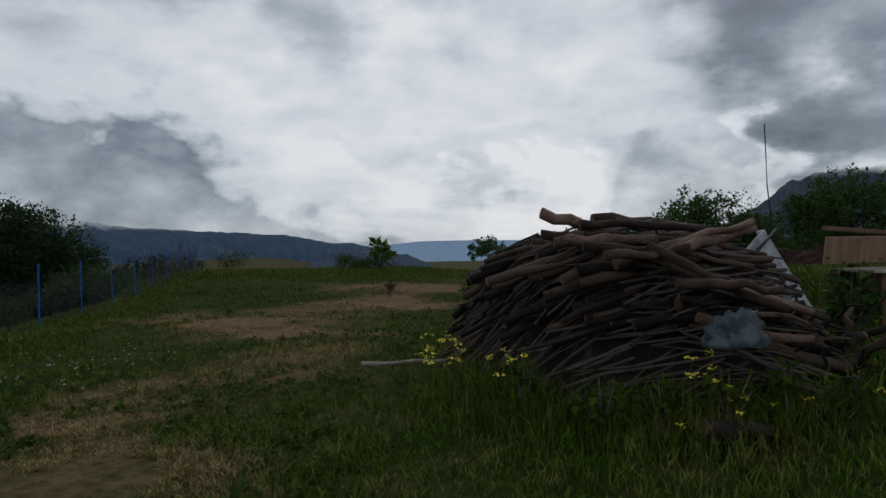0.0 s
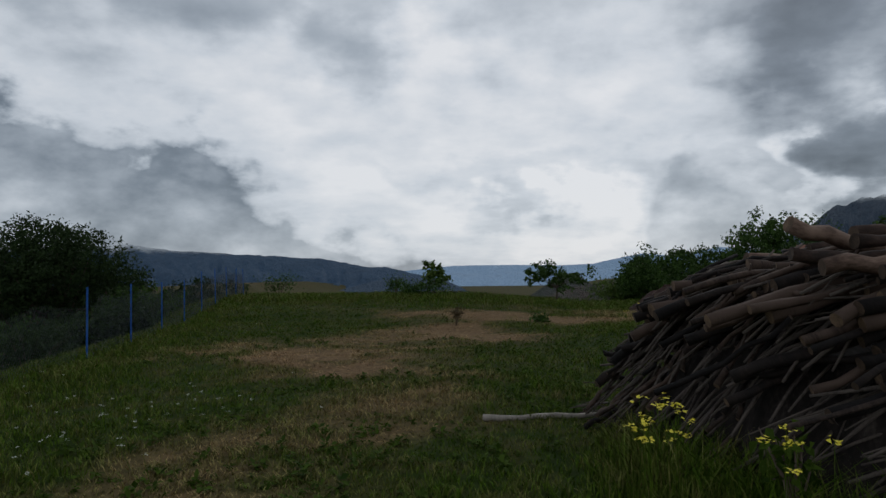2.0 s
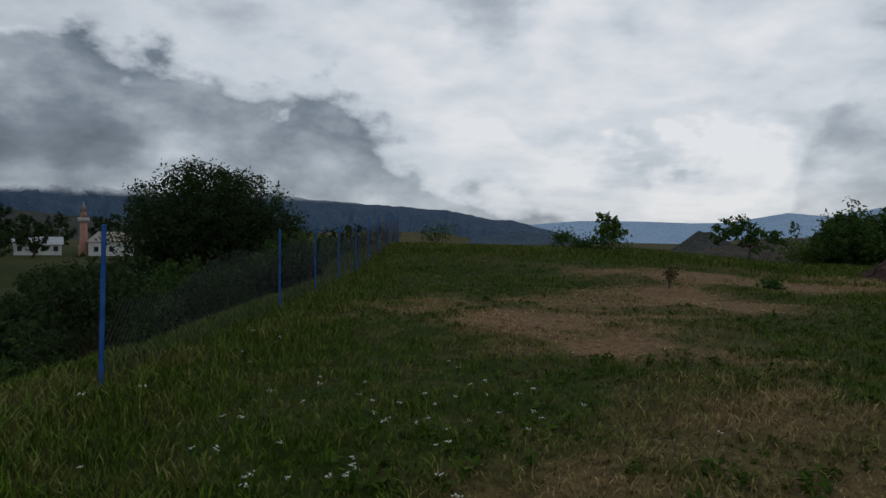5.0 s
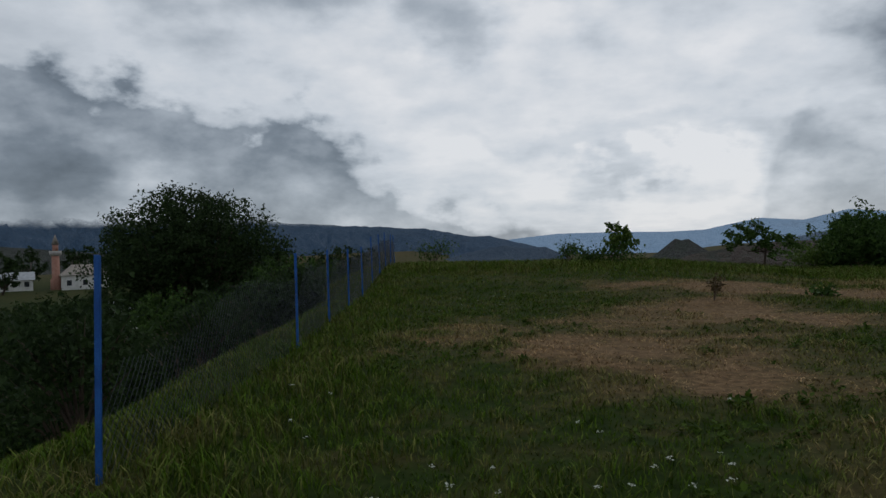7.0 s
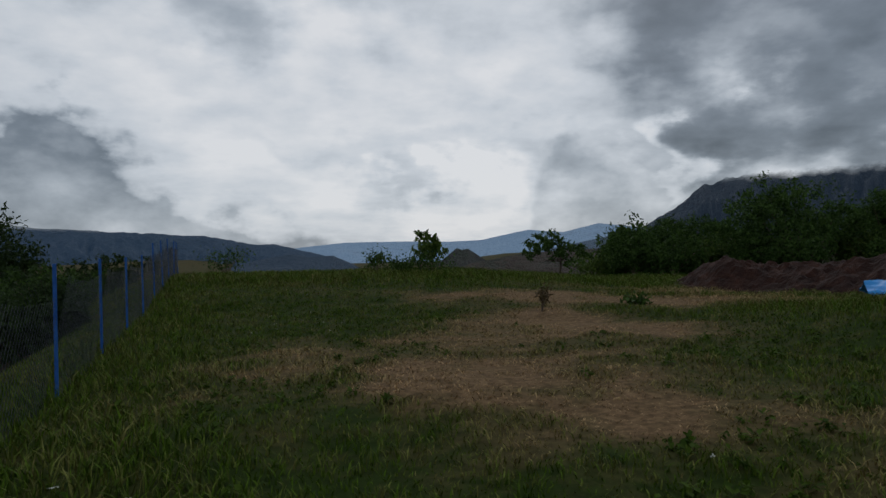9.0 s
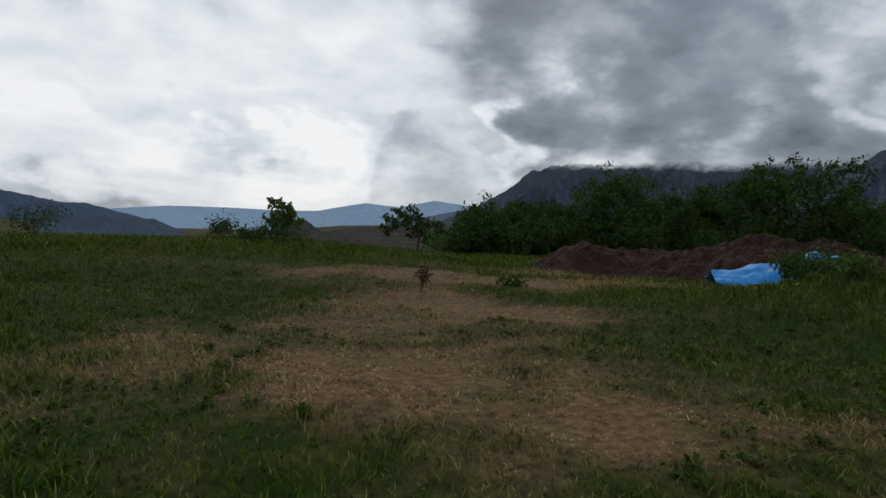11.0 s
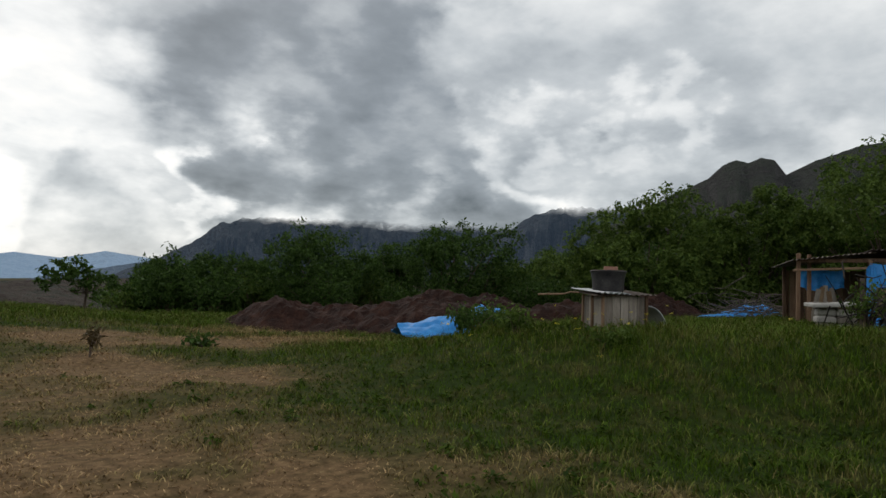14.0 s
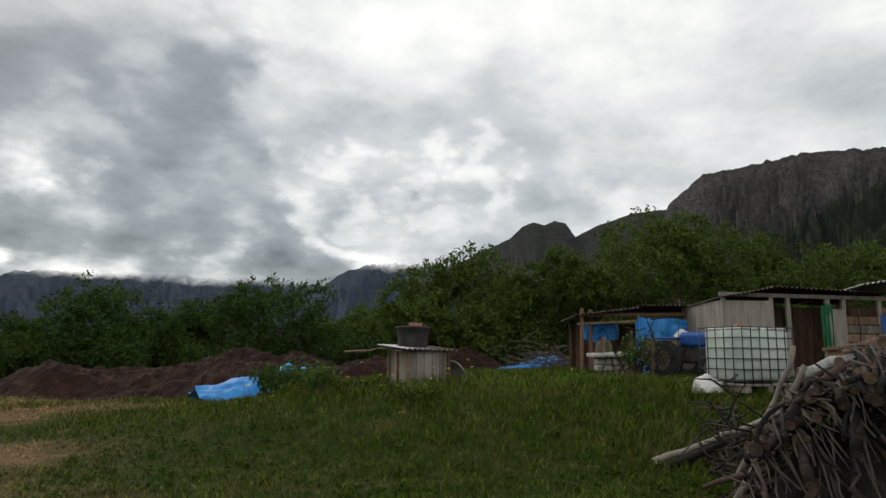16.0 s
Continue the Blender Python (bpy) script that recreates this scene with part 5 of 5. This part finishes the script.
make_house("prayer_house", polar(40.7, 165, (-4.52, 4.98)), 9.0, 8.0, 3.6, "white village prayer house with a low hipped roof", rz=42, lift=-0.4)
make_house("village_house", polar(45.6, 170, (-4.52, 4.98)), 9.0, 6.0, 2.0, "long low white village house", WHITEWASH, TIN, False, 45, 4, 0.3)
make_house("village_shack", polar(37.5, 75, (-4.52, 4.98)), 5.0, 3.5, 1.8, "pale low shack among the trees", CONCRETE, TIN, False, 30, 1)
make_house("village_shack", polar(39, 68, (-4.52, 4.98)), 4.0, 3.0, 1.2, "pale low shack among the trees", WHITEWASH, TIN, False, 50, 1)


def make_minaret():
    p = polar(42.6, 165, (-4.52, 4.98))
    m = thing("minaret", pose(*p, gz(*p)), "slim red brick minaret with a balcony", "minaret")
    bm = bmesh.new()
    tube(bm, [(0, 0, -1), (0, 0, 2.2), (0, 0, 2.5), (0, 0, 7.4)], [1.1, 1.1, 0.8, 0.75], 12)
    part("shaft", bm, BRICKRED, m)
    bm = bmesh.new()
    tube(bm, [(0, 0, 7.3), (0, 0, 7.7), (0, 0, 8.4)], [0.8, 1.2, 1.2], 12)
    part("balcony", bm, CONCRETE, m)
    bm = bmesh.new()
    tube(bm, [(0, 0, 8.3), (0, 0, 9.8)], 0.6, 12)
    part("turret", bm, BRICKRED, m)
    bm = bmesh.new()
    tube(bm, [(0, 0, 9.75), (0, 0, 12.0)], [0.75, 0.03], 12)
    part("spire", bm, ROOFTILE, m)


make_minaret()
lumpy("feed_bag", (-14.3, 15.5, gz(-14.3, 15.5)), (0.2, 0.18, 0.5), WHITEPLASTIC, "small white plastic bag on bare soil below the fence", "bag", 11)

# ---- flowers and grass ----


def make_flowers(name, zones, petal, label, seed, size=0.035, height=(0.18, 0.38)):
    """Flower heads of many small florets on thin stems."""
    rng = np.random.RandomState(seed)
    bm = bmesh.new()
    for cx, cy, sx, sy, n in zones:
        for _ in range(n):
            x, y = cx + rng.normal() * sx, cy + rng.normal() * sy
            z, h = gz(x, y), rng.uniform(*height)
            lean = rng.normal(size=2) * 0.05
            top = Vector((x + lean[0], y + lean[1], z + h))
            tube(bm, [(x, y, z), top], [0.003, 0.002], 3, False)
            for _ in range(9):
                o = Vector((rng.normal() * size * 0.55, rng.normal() * size * 0.55, rng.normal() * size * 0.2))
                q = top + o
                r = size * (0.22 + 0.2 * rng.rand())
                a = rng.rand() * 6.28
                f = bm.faces.new([bm.verts.new(q + Vector((math.cos(a + k * 1.57) * r, math.sin(a + k * 1.57) * r, r * 0.4 * rng.normal()))) for k in range(4)])
                f.material_index = 1
    ob = part(name, bm, [GRASS_BLADE, petal])
    tagged(ob, label, "flowers", kind="stuff")


make_flowers("white_flowers", [(-5.0, 7.6, 0.6, 1.1, 34), (-5.4, 5.6, 0.6, 0.9, 34), (-4.6, 9.4, 0.7, 0.6, 14), (-4.4, 4.2, 0.5, 0.7, 16), (-7.0, 19.5, 0.8, 1.0, 14), (-3.6, 8.6, 0.4, 0.5, 7), (-7.0, 9.6, 0.3, 1.4, 6)], PETAL_WHITE, "white umbel wildflowers in the meadow grass", 5, 0.021, (0.14, 0.3))
make_flowers("yellow_flowers", [(2.3, 4.8, 0.5, 0.15, 8), (4.6, 6.6, 0.4, 0.4, 20), (5.4, 7.8, 0.3, 0.3, 16), (4.0, 14.0, 1.2, 1.6, 22)], PETAL_YELLOW, "small yellow wildflowers in the grass", 6, 0.04, (0.25, 0.5))

make_flowers("mustard_flowers", [(-0.13, 5.8, 0.05, 0.05, 10), (0.06, 5.85, 0.04, 0.04, 8), (0.5, 5.2, 0.1, 0.1, 6), (1.9, 4.9, 0.08, 0.05, 6)], PETAL_YELLOW, "tall yellow mustard flowers beside the woodpile", 16, 0.04, (0.5, 0.76))


def make_grass(name, count, seed, label, inner, outer, tall, wide):
    """Meadow blades, each bent in the middle, thinner with distance from the meadow's middle."""
    rng = np.random.RandomState(seed)
    a = np.radians(rng.uniform(-125, 75, count))
    r = inner + (outer - inner) * rng.rand(count) ** 0.85
    x, y = -2.5 - np.sin(a) * r, 4.5 + np.cos(a) * r
    keep = np.ones(count, bool)
    keep &= ~((x > 0.9) & (x < 3.3) & (y > 5.7) & (y < 8.4))
    keep &= x > fence_x(y) - 6
    x, y, r = x[keep], y[keep], r[keep]
    n = len(x)
    dry = dryness(x, y)
    patch = np.clip(0.45 + 0.6 * layered(x * 0.7, y * 0.7, 3, 33) + 0.75 * layered(x * 2.7, y * 2.7, 2, 35), 0, 1.9)
    # taller at the fence foot, by the woodpile and on the knoll
    lush = np.maximum.reduce([0.45 * smooth(-np.abs(fence_x(y) - x + 0.3), -1.8, -0.3), 2.0 * smooth(-np.hypot((x - 2.2) / 2.2, (y - 6.8) / 1.9), -1.2, -0.95), 0.7 * smooth(x, 1.0, 4.0) * (0.75 + 0.8 * np.clip(layered(x * 1.1, y * 1.1, 2, 44), 0, 1)), 0.9 * smooth(y, 27, 31)])
    h = tall * (0.45 + 0.5 * patch + 1.7 * lush) * (1 - 0.6 * np.clip(dry, 0, 1)) * (0.55 + 0.75 * rng.rand(n))
    w = wide * (0.6 + 0.8 * rng.rand(n)) * (1 + r * 0.055)
    t = rng.rand(n) * 6.283
    lean = h * (0.25 + 0.75 * rng.rand(n)) * (1 + 1.2 * dry)
    dx, dy = np.cos(t), np.sin(t)
    z = ground_z(x, y) - 0.01
    base = np.stack([x, y, z], 1)
    mid = np.stack([x + dx * lean * 0.3, y + dy * lean * 0.3, z + h * 0.6], 1)
    tip = np.stack([x + dx * lean, y + dy * lean, z + h], 1)
    t2 = t + rng.uniform(0.6, 2.5, n)
    sd = np.stack([np.cos(t2) * w, np.sin(t2) * w, 0 * w], 1)
    V = np.stack([base - sd * 0.5, base + sd * 0.5, mid + sd * 0.5, tip, mid - sd * 0.5], 1).reshape(-1, 3)
    i = np.arange(n)[:, None] * 5
    F = np.concatenate([i + [0, 1, 2], i + [0, 2, 4], i + [4, 2, 3]])
    ob = arrays(name, V, F, GRASS_BLADE, dry=np.repeat(np.clip(dry + 0.12 * rng.normal(size=n), 0, 1), 5))
    tagged(ob, label, "grass", kind="stuff")


make_grass("meadow_grass", 520000, 71, "short green and straw-coloured meadow grass", 0.5, 34.0, 0.10, 0.007)


def make_weeds(name, clumps, seed, label):
    """Low broad-leaved weeds in rosettes, where the meadow is not dry."""
    rng = np.random.RandomState(seed)
    a, r = np.radians(rng.uniform(-120, 70, clumps)), 1.0 + 21.0 * rng.rand(clumps) ** 0.8
    x, y = -2.5 - np.sin(a) * r, 4.5 + np.cos(a) * r
    ok = (x > fence_x(y) + 0.3) & (dryness(x, y) < 0.5) & (layered(x * 0.5, y * 0.5, 3, 91) > -0.1) & ~((x > 0.3) & (x < 3.6) & (y > 5.3) & (y < 8.7))
    x, y = x[ok], y[ok]
    n, per = len(x), 12
    size = np.repeat(0.025 + 0.055 * rng.rand(n) ** 2, per)
    t = rng.rand(n * per) * 6.283
    cx, cy = np.repeat(x, per) + 0.3 * size * rng.normal(size=n * per), np.repeat(y, per) + 0.3 * size * rng.normal(size=n * per)
    cz = ground_z(cx, cy) + size * (0.2 + 0.9 * rng.rand(n * per))
    base = np.stack([cx, cy, cz], 1)
    out = np.stack([np.cos(t), np.sin(t), 0.5 * rng.normal(size=n * per)], 1) * size[:, None]
    side = np.stack([-np.sin(t), np.cos(t), 0.3 * rng.normal(size=n * per)], 1) * size[:, None] * 0.3
    V = np.stack([base, base + out * 0.5 + side, base + out - [0, 0, 0.01], base + out * 0.5 - side], 1).reshape(-1, 3)
    i = np.arange(n * per)[:, None] * 4
    ob = arrays(name, V, np.concatenate([i + [0, 1, 2], i + [0, 2, 3]]), WEED_LEAF)
    tagged(ob, label, "weeds", kind="stuff")


make_weeds("meadow_weeds", 11000, 72, "low broad-leaved weeds scattered in the meadow")
